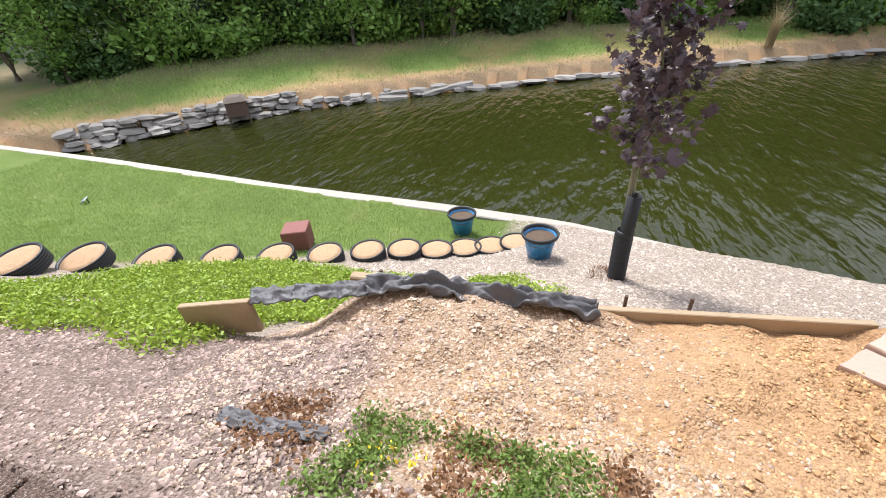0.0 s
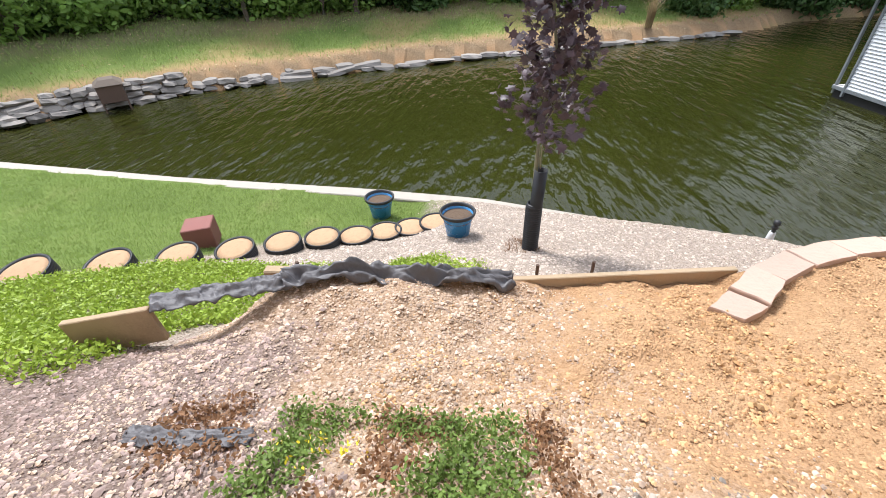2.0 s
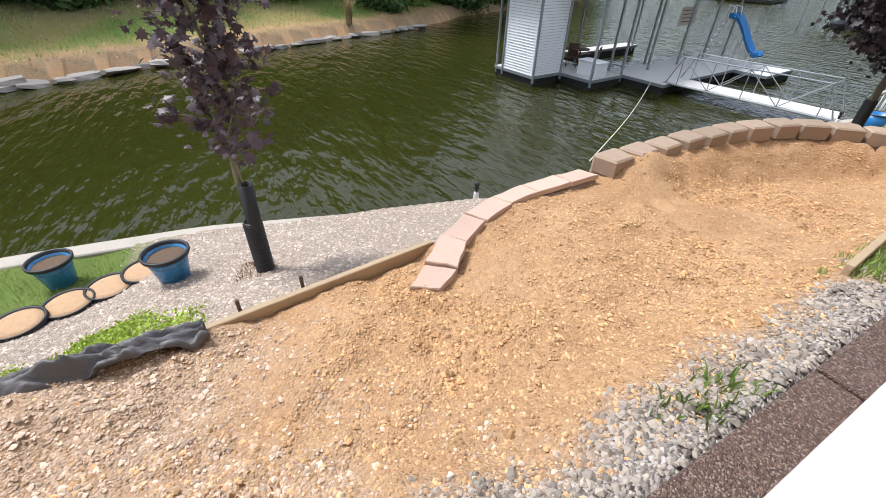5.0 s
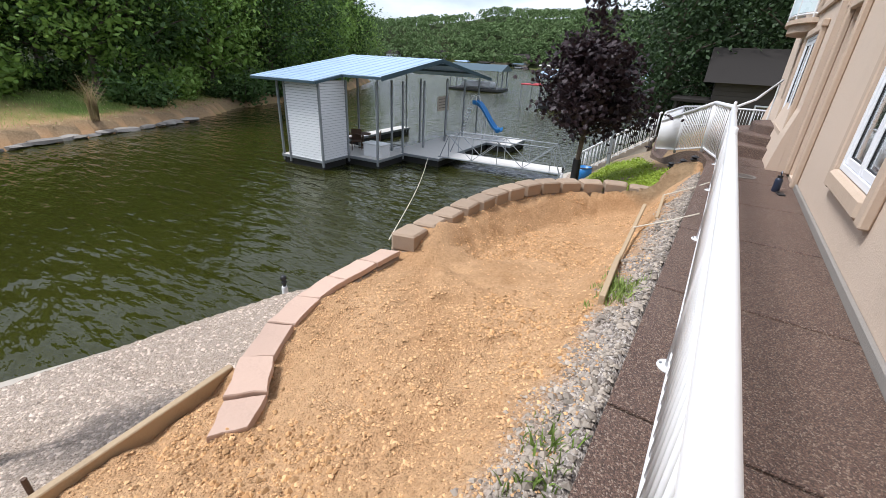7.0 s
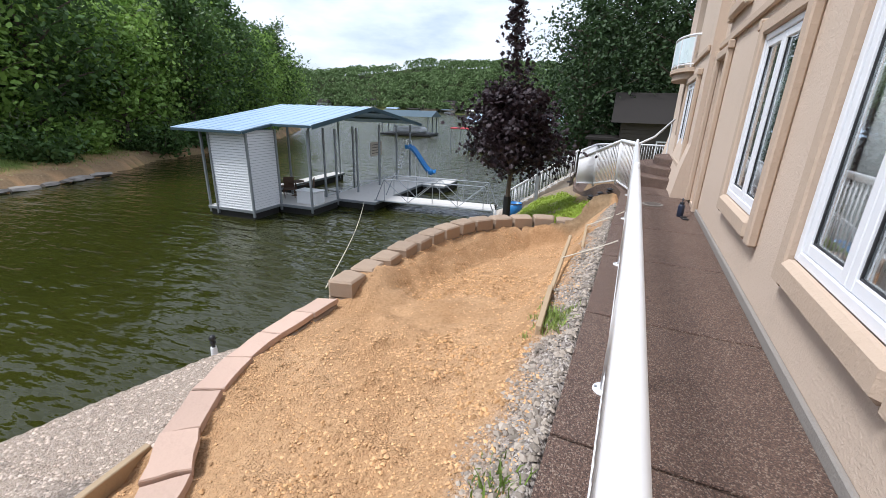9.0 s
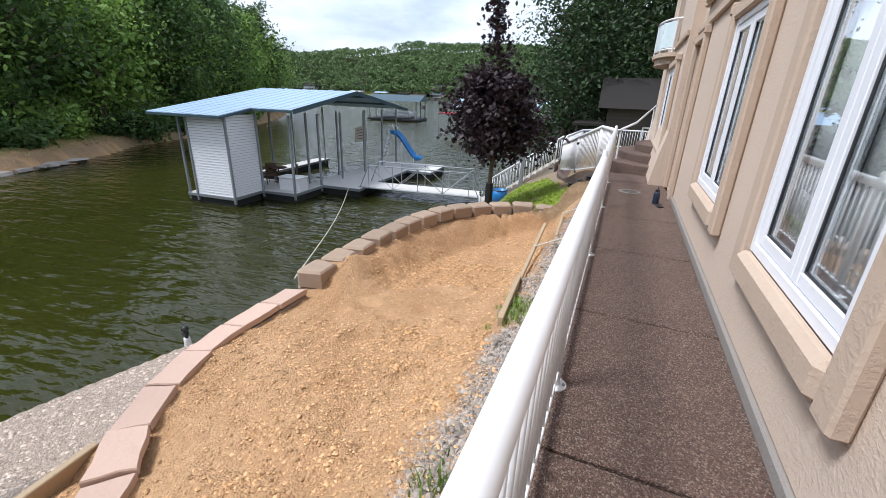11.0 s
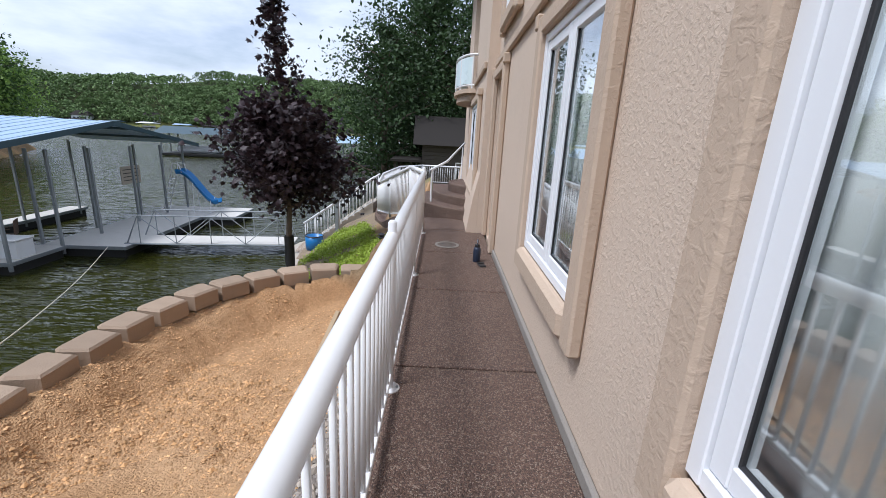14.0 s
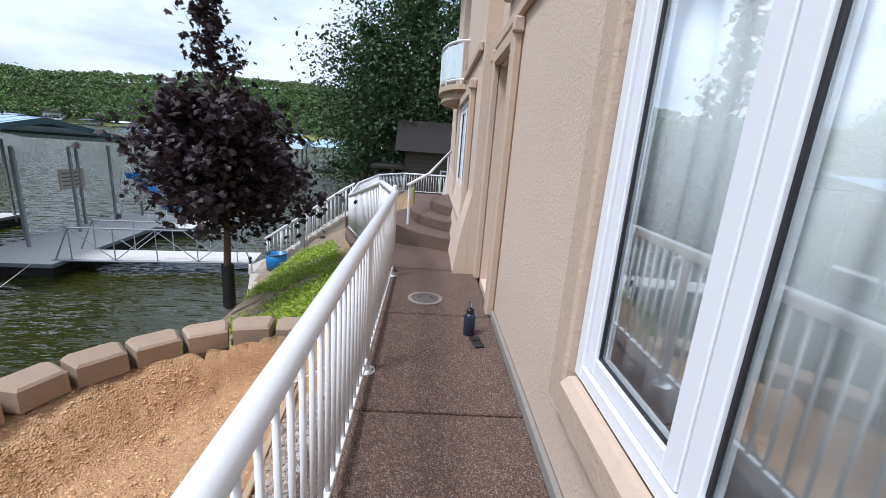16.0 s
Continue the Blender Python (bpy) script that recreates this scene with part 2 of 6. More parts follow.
def water_mat():
    m = bpy.data.materials.new("lake_water")
    m.use_nodes = True
    n, l = m.node_tree.nodes, m.node_tree.links
    b = n["Principled BSDF"]
    b.inputs["Roughness"].default_value, b.inputs["IOR"].default_value = 0.045, 1.333
    t = n.new("ShaderNodeTexCoord")
    big = n.new("ShaderNodeTexNoise")
    big.inputs["Scale"].default_value = 0.12
    r = n.new("ShaderNodeValToRGB")
    r.color_ramp.elements[0].color, r.color_ramp.elements[1].color = (0.018, 0.020, 0.003, 1), (0.032, 0.033, 0.006, 1)
    l.new(t.outputs["Object"], big.inputs["Vector"])
    l.new(big.outputs["Fac"], r.inputs["Fac"])
    l.new(r.outputs["Color"], b.inputs["Base Color"])
    sep = n.new("ShaderNodeSeparateXYZ")
    wind = n.new("ShaderNodeMapRange")
    wind.interpolation_type = "SMOOTHSTEP"
    wind.inputs[1].default_value, wind.inputs[2].default_value, wind.inputs[3].default_value, wind.inputs[4].default_value = 13, 38, 0.05, 0.13
    l.new(t.outputs["Object"], sep.inputs[0])
    l.new(sep.outputs["Y"], wind.inputs[0])
    l.new(wind.outputs[0], b.inputs["Roughness"])
    chop = n.new("ShaderNodeMapRange")
    chop.inputs[1].default_value, chop.inputs[2].default_value, chop.inputs[3].default_value, chop.inputs[4].default_value = 0.05, 0.13, 0.0, 0.3
    l.new(wind.outputs[0], chop.inputs[0])
    prev = None
    for sc, st, dist, rot in (((0.9, 2.8, 1), 0.8, 0.15, 62), ((2.6, 7.0, 1), 0.6, 0.035, 74), ((0.3, 0.8, 1), 0.6, 0.14, 40), ((1.1, 2.2, 1), 0.0, 0.5, 66)):
        mp = n.new("ShaderNodeMapping")
        mp.inputs["Scale"].default_value, mp.inputs["Rotation"].default_value = sc, (0, 0, radians(rot))
        w = n.new("ShaderNodeTexNoise")
        w.inputs["Scale"].default_value, w.inputs["Detail"].default_value, w.inputs["Roughness"].default_value = 1.0, 2.5, 0.5
        bp = n.new("ShaderNodeBump")
        bp.inputs["Strength"].default_value, bp.inputs["Distance"].default_value = st, dist
        l.new(t.outputs["Object"], mp.inputs["Vector"])
        l.new(mp.outputs["Vector"], w.inputs["Vector"])
        l.new(w.outputs["Fac"], bp.inputs["Height"])
        if not st:
            l.new(chop.outputs[0], bp.inputs["Strength"])
        if prev:
            l.new(prev.outputs["Normal"], bp.inputs["Normal"])
        prev = bp
    l.new(prev.outputs["Normal"], b.inputs["Normal"])
    return m


WATER = water_mat()

# ---- mesh tools ----


class Mesh:
    """Collects vertices and faces."""

    def __init__(self):
        self.v, self.f = [], []

    def add(self, verts, faces):
        k = len(self.v)
        self.v += [tuple(p) for p in verts]
        self.f += [tuple(k + i for i in q) for q in faces]
        return self

    def box(self, x0, x1, y0, y1, z0, z1, c=0.004, m=None):
        """A box with chamfered edges."""
        c = min(c, (x1 - x0) / 3, (y1 - y0) / 3, (z1 - z0) / 3)
        s = ((x0, x1), (y0, y1), (z0, z1))
        vs, ix = [], {}
        for i in (0, 1):
            for j in (0, 1):
                for k in (0, 1):
                    for a in range(3):
                        p = []
                        for b, e in enumerate((i, j, k)):
                            w = s[b][e]
                            p.append(w if b == a else w + (c if e == 0 else -c))
                        ix[i, j, k, a] = len(vs)
                        vs.append(p)
        fs = []
        for a in range(3):
            b, d = (a + 1) % 3, (a + 2) % 3
            for e in (0, 1):
                q = []
                for g, h in ((0, 0), (1, 0), (1, 1), (0, 1)):
                    key = [0, 0, 0]
                    key[a], key[b], key[d] = e, g, h
                    q.append(ix[(*key, a)])
                fs.append(q if e else q[::-1])
            for g in (0, 1):
                for h in (0, 1):
                    ends = []
                    for e in (0, 1):
                        key = [0, 0, 0]
                        key[a], key[b], key[d] = e, g, h
                        ends.append((ix[(*key, b)], ix[(*key, d)]))
                    q = [ends[0][0], ends[1][0], ends[1][1], ends[0][1]]
                    fs.append(q if g == h else q[::-1])
        for i in (0, 1):
            for j in (0, 1):
                for k in (0, 1):
                    q = [ix[i, j, k, a] for a in range(3)]
                    fs.append(q if (i + j + k) % 2 else q[::-1])
        if m is not None:
            vs = [m @ Vector(p) for p in vs]
        return self.add(vs, fs)

    def tube(self, pts, r, n=8, cap=True):
        """A round bar along points; r one radius or one for each point."""
        pts = [Vector(p) for p in pts]
        rs = r if isinstance(r, (list, tuple)) else [r] * len(pts)
        vs, fs = [], []
        for i, p in enumerate(pts):
            d = (pts[min(i + 1, len(pts) - 1)] - pts[max(i - 1, 0)]).normalized()
            a = d.orthogonal() if abs(d.z) > 0.999 else d.cross(Vector((0, 0, 1)))
            a.normalize()
            b = a.cross(d)
            for k in range(n):
                w = 2 * math.pi * k / n
                vs.append(p + (a * math.cos(w) + b * math.sin(w)) * rs[i])
        for i in range(len(pts) - 1):
            for k in range(n):
                fs.append((i * n + k, i * n + (k + 1) % n, (i + 1) * n + (k + 1) % n, (i + 1) * n + k))
        if cap:
            fs.append(tuple(range(n))[::-1])
            fs.append(tuple((len(pts) - 1) * n + k for k in range(n)))
        return self.add(vs, fs)

    def bar(self, p, q, w, h):
        """A square bar from p to q."""
        p, q = Vector(p), Vector(q)
        d = (q - p)
        m = Matrix.Translation(p) @ d.to_track_quat("Y", "Z").to_matrix().to_4x4()
        return self.box(-w / 2, w / 2, 0, d.length, -h / 2, h / 2, min(w, h) * 0.12, m)

    def lathe(self, prof, n=28, at=(0, 0, 0), m=None, caps=True):
        vs, fs = [], []
        for r, z in prof:
            for k in range(n):
                w = 2 * math.pi * k / n
                p = Vector((at[0] + r * math.cos(w), at[1] + r * math.sin(w), at[2] + z))
                vs.append(m @ p if m is not None else p)
        for i in range(len(prof) - 1):
            for k in range(n):
                fs.append((i * n + k, i * n + (k + 1) % n, (i + 1) * n + (k + 1) % n, (i + 1) * n + k))
        if caps:
            fs.append(tuple(range(n))[::-1])
            fs.append(tuple((len(prof) - 1) * n + k for k in range(n)))
        return self.add(vs, fs)

    def data(self, name, material, smooth=False):
        d = bpy.data.meshes.new(name)
        d.from_pydata(self.v, [], self.f)
        d.materials.append(material)
        if smooth:
            d.polygons.foreach_set("use_smooth", [True] * len(d.polygons))
        d.update()
        return d


def part(name, mesh, material, parent, label="", smooth=False):
    ob = new(name, mesh.data(name, material, smooth))
    if parent is not None:
        ob.parent = parent
    return tagged(ob, label) if label else ob


def thing(name, at, label, category, group="", kind="", rz=0.0):
    e = new(name)
    e.matrix_world = pose(*at, 0, 0, rz)
    e.empty_display_size = 0.1
    return tagged(e, label, category, group, kind)


def single(name, mesh, material, label, category, group="", kind="", smooth=False):
    return tagged(new(name, mesh.data(name, material, smooth)), label, category, group, kind)


def piece(name, data, parent, m):
    ob = new(name, data)
    ob.parent = parent
    ob.matrix_basis = m
    return ob


rng = np.random.default_rng(7)


def hashn(ix, iy):
    h = (ix.astype(np.int64) * 374761393 + iy.astype(np.int64) * 668265263) & 0x7FFFFFFF
    h = ((h ^ (h >> 13)) * 1274126177) & 0x7FFFFFFF
    return ((h ^ (h >> 16)) & 0xFFFF) / 65535.0


def vnoise(x, y, s):
    """Smooth value noise with cells 1/s metres wide."""
    x, y = np.asarray(x, float) * s, np.asarray(y, float) * s
    ix, iy = np.floor(x), np.floor(y)
    fx, fy = x - ix, y - iy
    fx, fy = fx * fx * (3 - 2 * fx), fy * fy * (3 - 2 * fy)
    a, b, c, d = hashn(ix, iy), hashn(ix + 1, iy), hashn(ix, iy + 1), hashn(ix + 1, iy + 1)
    return (a * (1 - fx) + b * fx) * (1 - fy) + (c * (1 - fx) + d * fx) * fy


def fbm(x, y, s, o=4):
    t, a, k = 0, 1, 0
    for i in range(o):
        t = t + a * vnoise(x + 17.3 * i, y - 9.1 * i, s * 2 ** i)
        k += a
        a *= 0.5
    return t / k


def sstep(a, b, x):
    t = np.clip((np.asarray(x, float) - a) / (b - a), 0, 1)
    return t * t * (3 - 2 * t)


# ---- lie of the land ----
WATER_Z = -3.35
CAP_Z = -2.82
CAP_Y = (-40, -22, -14, -6.5, -1.8, 0.84, 2.82, 5.5, 7, 9, 11, 13, 15, 19, 24, 40, 90, 200, 1200)
CAP_X = (-12.2, -10.6, -9.64, -8.5, -8.0, -7.6, -6.98, -6.12, -5.2, -4.2, -3.5, -3.35, -3.9, -5.4, -3.5, -3, 2, 12, 60)


def cap_x(y):
    return np.interp(y, CAP_Y, CAP_X)


def timber_x(y):
    return -2.33 - 0.131 * np.asarray(y)


COPE_Y = (2.9, 3.1, 3.49, 3.84, 4.25, 4.65, 5.15, 5.5, 7.4, 8.2, 8.9, 9.45, 9.75)
COPE_X = (-2.7, -2.66, -2.82, -2.94, -3.02, -3.04, -3.05, -3.07, -3.05, -2.95, -2.65, -2.15, -0.7)


def edge_x(y):
    """The outer edge of the filled bed: timber, then stone coping, then blocks."""
    y = np.asarray(y, float)
    cope = np.interp(y, COPE_Y, COPE_X)
    return np.where(y < 2.9, timber_x(y), cope)


BANK = [(-10.6, -24), (-11.2, -18.8), (-14.95, -15.6), (-18.2, -12.2), (-20.4, -8.4), (-22.4, -4.5), (-24.2, -0.6), (-28.2, 9.4), (-30.7, 16.8), (-35.5, 23), (-39, 33), (-47, 48), (-60, 66), (-92, 76), (-200, 120), (-400, 330)]
LAND = BANK + [(-1200, 330), (-1200, -400), (-10.4, -400)]
FARSHORE = [(-400, 330), (-250, 345), (-170, 370), (-90, 395), (-20, 400), (60, 380)]
FARLAND = FARSHORE + [(400, 380), (400, 1500), (-1200, 1500), (-1200, 330)]


def sdist(poly, x, y):
    """Distance from the outline, positive inside."""
    d = np.full(x.shape, 1e9)
    ins = np.zeros(x.shape, bool)
    n = len(poly)
    for i in range(n):
        (ax, ay), (bx, by) = poly[i], poly[(i + 1) % n]
        ex, ey = bx - ax, by - ay
        t = np.clip(((x - ax) * ex + (y - ay) * ey) / (ex * ex + ey * ey), 0, 1)
        d = np.minimum(d, np.hypot(x - ax - t * ex, y - ay - t * ey))
        c = ((ay > y) != (by > y))
        with np.errstate(divide="ignore", invalid="ignore"):
            ins ^= c & (x < (bx - ax) * (y - ay) / (by - ay + 1e-12) + ax)
    return np.where(ins, d, -d)


def bed_z(x, y):
    """The sandy bed beside the walk."""
    a = np.interp(x, (-3.2, -2.3, -1.4, -0.95, -0.55, -0.2), (-0.78, -0.72, -0.60, -0.50, -0.24, -0.06))
    dish = sstep(3.8, 8.3, y) * sstep(0.25, 1.1, -x) * 0.42
    lip = sstep(0.8, 0.15, x - edge_x(y)) * sstep(5.0, 6.0, y) * 0.40
    mound = 0.10 * sstep(1.2, 0.0, y) * sstep(-1.2, -2.1, x) * sstep(-1.4, -0.6, y)
    low = 0.15 * sstep(0.7, 0.05, x - edge_x(y)) * sstep(0.7, 1.6, y) * sstep(3.1, 2.7, y)
    rough = (fbm(x, y, 1.1, 4) - 0.5) * 0.20 * sstep(-0.25, -0.7, x) + (fbm(x, y, 4.5, 3) - 0.5) * 0.11 + (fbm(x, y, 11, 2) - 0.5) * 0.055
    return a - dish + lip + mound - low + rough


def slope_z(x, y):
    """The slope from the walk's level to the lake wall."""
    z1 = np.interp(x, (-9, -7, -6.2, -4.9, -2.4, -1.2, -0.2), (-2.80, -2.72, -2.55, -2.22, -1.02, -0.55, -0.06)) - 0.22 * sstep(0.4, -0.8, y) * sstep(-1.2, -2.4, x) * sstep(-8.5, -6.5, x)
    far = np.interp(x, (-5.4, -4.2, -3.2, -2.2, -1.2, -0.3), (-2.75, -2.6, -1.75, -1.3, -0.85, -0.2))
    z = np.where(y > 9.75, far, z1)
    return z + (fbm(x, y, 1.5, 3) - 0.5) * 0.06


def land_z(x, y):
    x, y = np.broadcast_arrays(np.asarray(x, float), np.asarray(y, float))
    ex = edge_x(y)
    inside = (x > ex) & (y > -1.35) & (y < 9.75)
    k = sstep(-1.5, -0.6, y)
    near = np.where(inside, bed_z(x, y) * k + slope_z(x, y) * (1 - k), slope_z(x, y))
    near = np.where((~inside) & (y > 3.0) & (y < 9.75), np.minimum(near, -2.25 - 0.1 * (ex - x)), near)
    cx = cap_x(y)
    near = np.where(x < cx + 0.25, np.minimum(near, CAP_Z - 0.03), near)
    near = np.where(x > -0.22, np.where(y < 10.6, -0.11, -0.12 - 0.95 * sstep(10.6, 15.5, y)), near)
    near = np.where(y > 22, WATER_Z + 0.4 + 0.10 * np.clip(x - cx, 0, 60) + 0.006 * np.clip(y - 22, 0, 100), near)
    z = np.where(x < cx - 0.02, WATER_Z - 0.9, near)
    d = sdist(LAND, x, y)
    bank = WATER_Z + 0.25 + 0.4 * sstep(0, 0.6, d) + 0.13 * np.clip(d, 0, 14) + 0.28 * np.clip(d - 14, 0, 90) + (fbm(x, y, 0.35, 3) - 0.5) * 0.35 * sstep(0.5, 3, d)
    bank = np.where(y < -18, np.maximum(bank, CAP_Z - 0.05), bank)
    z = np.where(d > 0, bank, z)
    d2 = sdist(FARLAND, x, y)
    hill = WATER_Z + 0.8 + 44 * (1 - np.exp(-np.clip(d2 - 12, 0, 999) / 60.0)) * (0.5 + 1.0 * fbm(x, y, 0.008, 3))
    return np.where(d2 > 0, hill, z)


def zat(x, y):
    return float(land_z(np.array([x]), np.array([y]))[0])


def axis(lo, a, b, hi, fine, grow, cap=None):
    mid = list(np.arange(a, b, fine))
    out, s, p = [], fine, b
    while p < hi:
        out.append(p)
        s = s * grow if cap is None or s * grow < cap or p > 70 else cap
        p += s
    out.append(hi)
    pre, s, p = [], fine, a
    while p > lo:
        s = s * grow if cap is None or s * grow < cap or p < -60 else cap
        p -= s
        pre.append(max(p, lo))
    return np.array(pre[::-1] + mid + out)


def ground_material():
    m = bpy.data.materials.new("ground")
    m.use_nodes = True
    n, l = m.node_tree.nodes, m.node_tree.links
    b = n["Principled BSDF"]
    b.inputs["Roughness"].default_value, b.inputs["Specular IOR Level"].default_value = 0.95, 0.15
    t = n.new("ShaderNodeTexCoord")

    def ramp(src, stops):
        r = n.new("ShaderNodeValToRGB")
        for i, (p, c) in enumerate(stops):
            e = r.color_ramp.elements[i] if i < 2 else r.color_ramp.elements.new(p)
            e.position, e.color = p, (*c, 1)
        l.new(src, r.inputs["Fac"])
        return r.outputs["Color"]

    def ns(scale, detail=5):
        w = n.new("ShaderNodeTexNoise")
        w.inputs["Scale"].default_value, w.inputs["Detail"].default_value = scale, detail
        l.new(t.outputs["Object"], w.inputs["Vector"])
        return w.outputs["Fac"]

    def vor(scale):
        w = n.new("ShaderNodeTexVoronoi")
        w.inputs["Scale"].default_value = scale
        l.new(t.outputs["Object"], w.inputs["Vector"])
        s = n.new("ShaderNodeSeparateColor")
        l.new(w.outputs["Color"], s.inputs[0])
        return s.outputs[0], w.outputs["Distance"]

    def mix(fac, a, c):
        x = n.new("ShaderNodeMix")
        x.data_type = "RGBA"
        if isinstance(fac, float):
            x.inputs[0].default_value = fac
        else:
            l.new(fac, x.inputs[0])
        l.new(a, x.inputs[6])
        l.new(c, x.inputs[7])
        return x.outputs[2]

    def weight(name):
        a = n.new("ShaderNodeAttribute")
        a.attribute_name = name
        return a.outputs["Fac"]

    v1, d1 = vor(62)
    v2, d2 = vor(88)
    sand = mix(0.35, ramp(ns(1.4), [(0.3, (0.43, 0.245, 0.12)), (0.7, (0.55, 0.35, 0.195))]), ramp(ns(30, 3), [(0.3, (0.21, 0.115, 0.055)), (0.65, (0.57, 0.36, 0.19))]))
    pale = mix(0.7, sand, ramp(v1, [(0.0, (0.22, 0.15, 0.10)), (0.5, (0.42, 0.31, 0.225)), (1.0, (0.56, 0.45, 0.35))]))
    grav = ramp(v1, [(0.0, (0.12, 0.10, 0.085)), (0.4, (0.27, 0.235, 0.21)), (0.75, (0.42, 0.37, 0.33)), (1.0, (0.55, 0.50, 0.45))])
    brown = mix(0.5, ramp(v2, [(0.0, (0.11, 0.075, 0.06)), (0.5, (0.26, 0.185, 0.15)), (1.0, (0.46, 0.37, 0.32))]), ramp(ns(2.5), [(0.3, (0.16, 0.115, 0.09)), (0.7, (0.32, 0.24, 0.20))]))
    white = ramp(v2, [(0.0, (0.19, 0.145, 0.11)), (0.35, (0.36, 0.285, 0.225)), (1.0, (0.51, 0.43, 0.36))])
    lawn = mix(0.5, ramp(ns(0.9), [(0.3, (0.15, 0.20, 0.05)), (0.55, (0.20, 0.255, 0.065)), (0.75, (0.31, 0.29, 0.12))]), ramp(ns(40, 3), [(0.3, (0.05, 0.09, 0.018)), (0.7, (0.18, 0.25, 0.06))]))
    dry = mix(0.5, ramp(ns(0.8), [(0.3, (0.15, 0.12, 0.07)), (0.7, (0.30, 0.24, 0.15))]), ramp(ns(12, 3), [(0.3, (0.10, 0.07, 0.04)), (0.7, (0.36, 0.26, 0.17))]))
    # near-black green over the wooded banks and the far hill
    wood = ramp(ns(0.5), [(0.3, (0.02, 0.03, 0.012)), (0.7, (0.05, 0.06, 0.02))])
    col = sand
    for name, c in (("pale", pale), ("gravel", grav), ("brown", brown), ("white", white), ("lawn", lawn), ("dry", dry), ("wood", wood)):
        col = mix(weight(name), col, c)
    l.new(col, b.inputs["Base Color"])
    h = n.new("ShaderNodeMath")
    h.operation = "MULTIPLY_ADD"
    h.inputs[1].default_value = -0.6
    l.new(d1, h.inputs[0])
    l.new(ns(70, 6), h.inputs[2])
    bp = n.new("ShaderNodeBump")
    bp.inputs["Strength"].default_value, bp.inputs["Distance"].default_value = 1.0, 0.02
    l.new(h.outputs[0], bp.inputs["Height"])
    l.new(bp.outputs["Normal"], b.inputs["Normal"])
    return m


def zones(x, y):
    """How much of each ground cover lies at a place."""
    ex = edge_x(y)
    e = (fbm(x, y, 2.2, 4) - 0.5)
    inside = (x > ex) & (y > -1.35) & (y < 9.75)
    d = sdist(LAND, x, y)
    d2 = sdist(FARLAND, x, y)
    z = {}
    z["pale"] = np.where(inside, sstep(0.9, -0.3, y - 1.2 - 0.5 * (x + 1.4) + 1.6 * e) * 0.9, 0)
    z["gravel"] = np.where((y > 1.2) & (y < 9.4), sstep(-0.78, -0.5, x + 0.5 * e - 0.18 * sstep(6.2, 5.4, y) + (-0.28) * sstep(5.6, 6.4, y)), 0)
    z["brown"] = np.where(x > -3.4, sstep(0.15, -0.45, y - 0.55 * sstep(-1.0, -0.45, x) + 1.2 * e) * sstep(-2.0, -1.4, x + 0.5 * e), 0)
    low = (~inside) & (x < -1.6) & (x > cap_x(y) - 0.3)
    z["white"] = np.where(low, 1.0, 0) * sstep(-6, -5, y + 0 * x)
    z["white"] = np.where(low & (y < -1.6) & (x > -3.0), 1, z["white"])
    ringx = np.interp(y, (-7, -5.4, -3.7, -1.9, -0.3, 0.5), (-2.1, -2.7, -4.6, -5.75, -6.3, -6.5))
    z["lawn"] = np.where(low, sstep(0.1, 0.5, ringx - x + 0.4 * e) * sstep(0.6, -0.6, y + 1.2 * e), 0)
    fl = sstep(0.8, 2.6, d + 1.5 * e) * (0.55 + 0.45 * sstep(0.4, 0.62, fbm(x, y, 0.25, 3)))
    z["lawn"] = np.where(d > 0, fl, z["lawn"])
    z["lawn"] = np.where(y > 20, np.where(d > 0, z["lawn"], 0.8), z["lawn"])
    z["dry"] = np.where(d > 0, np.maximum(0.65 * sstep(5, 8, d + 3 * e) * sstep(17, 3, y), 0.75 * sstep(1.6, 0.6, d) * (d > 0.2)), np.where((y > 9.6) & (x > -4.6) & (x < -0.3) & (y < 22), 0.7, 0))
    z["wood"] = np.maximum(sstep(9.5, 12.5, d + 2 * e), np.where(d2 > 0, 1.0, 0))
    return z


gx = axis(-1200, -8.6, 0.3, 420, 0.055, 1.16, 0.7)
gy = axis(-400, -3.2, 10.6, 1500, 0.055, 1.12, 0.8)
X, Y = np.meshgrid(gx, gy)
Z = land_z(X, Y)
nx, ny = len(gx), len(gy)
vi = np.arange(nx * ny).reshape(ny, nx)
quads = np.stack([vi[:-1, :-1], vi[:-1, 1:], vi[1:, 1:], vi[1:, :-1]], -1).reshape(-1, 4)
gd = bpy.data.meshes.new("ground")
gd.vertices.add(nx * ny)
gd.vertices.foreach_set("co", np.stack([X, Y, Z], -1).ravel())
gd.loops.add(len(quads) * 4)
gd.loops.foreach_set("vertex_index", quads.ravel())
gd.polygons.add(len(quads))
gd.polygons.foreach_set("loop_start", np.arange(0, len(quads) * 4, 4))
gd.polygons.foreach_set("use_smooth", np.ones(len(quads), bool))
gd.update(calc_edges=True)
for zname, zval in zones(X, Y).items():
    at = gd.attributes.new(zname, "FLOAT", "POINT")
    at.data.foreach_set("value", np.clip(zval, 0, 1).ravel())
gd.materials.append(ground_material())
tagged(new("ground", gd), "sandy bed, gravel, lawn and wooded lake banks", "ground", "", "structure")

wm = Mesh().add([(-1200, -400, WATER_Z), (420, -400, WATER_Z), (420, 1500, WATER_Z), (-1200, 1500, WATER_Z)], [(0, 1, 2, 3)])
single("water", wm, WATER, "olive green rippled lake water", "water", "", "structure")

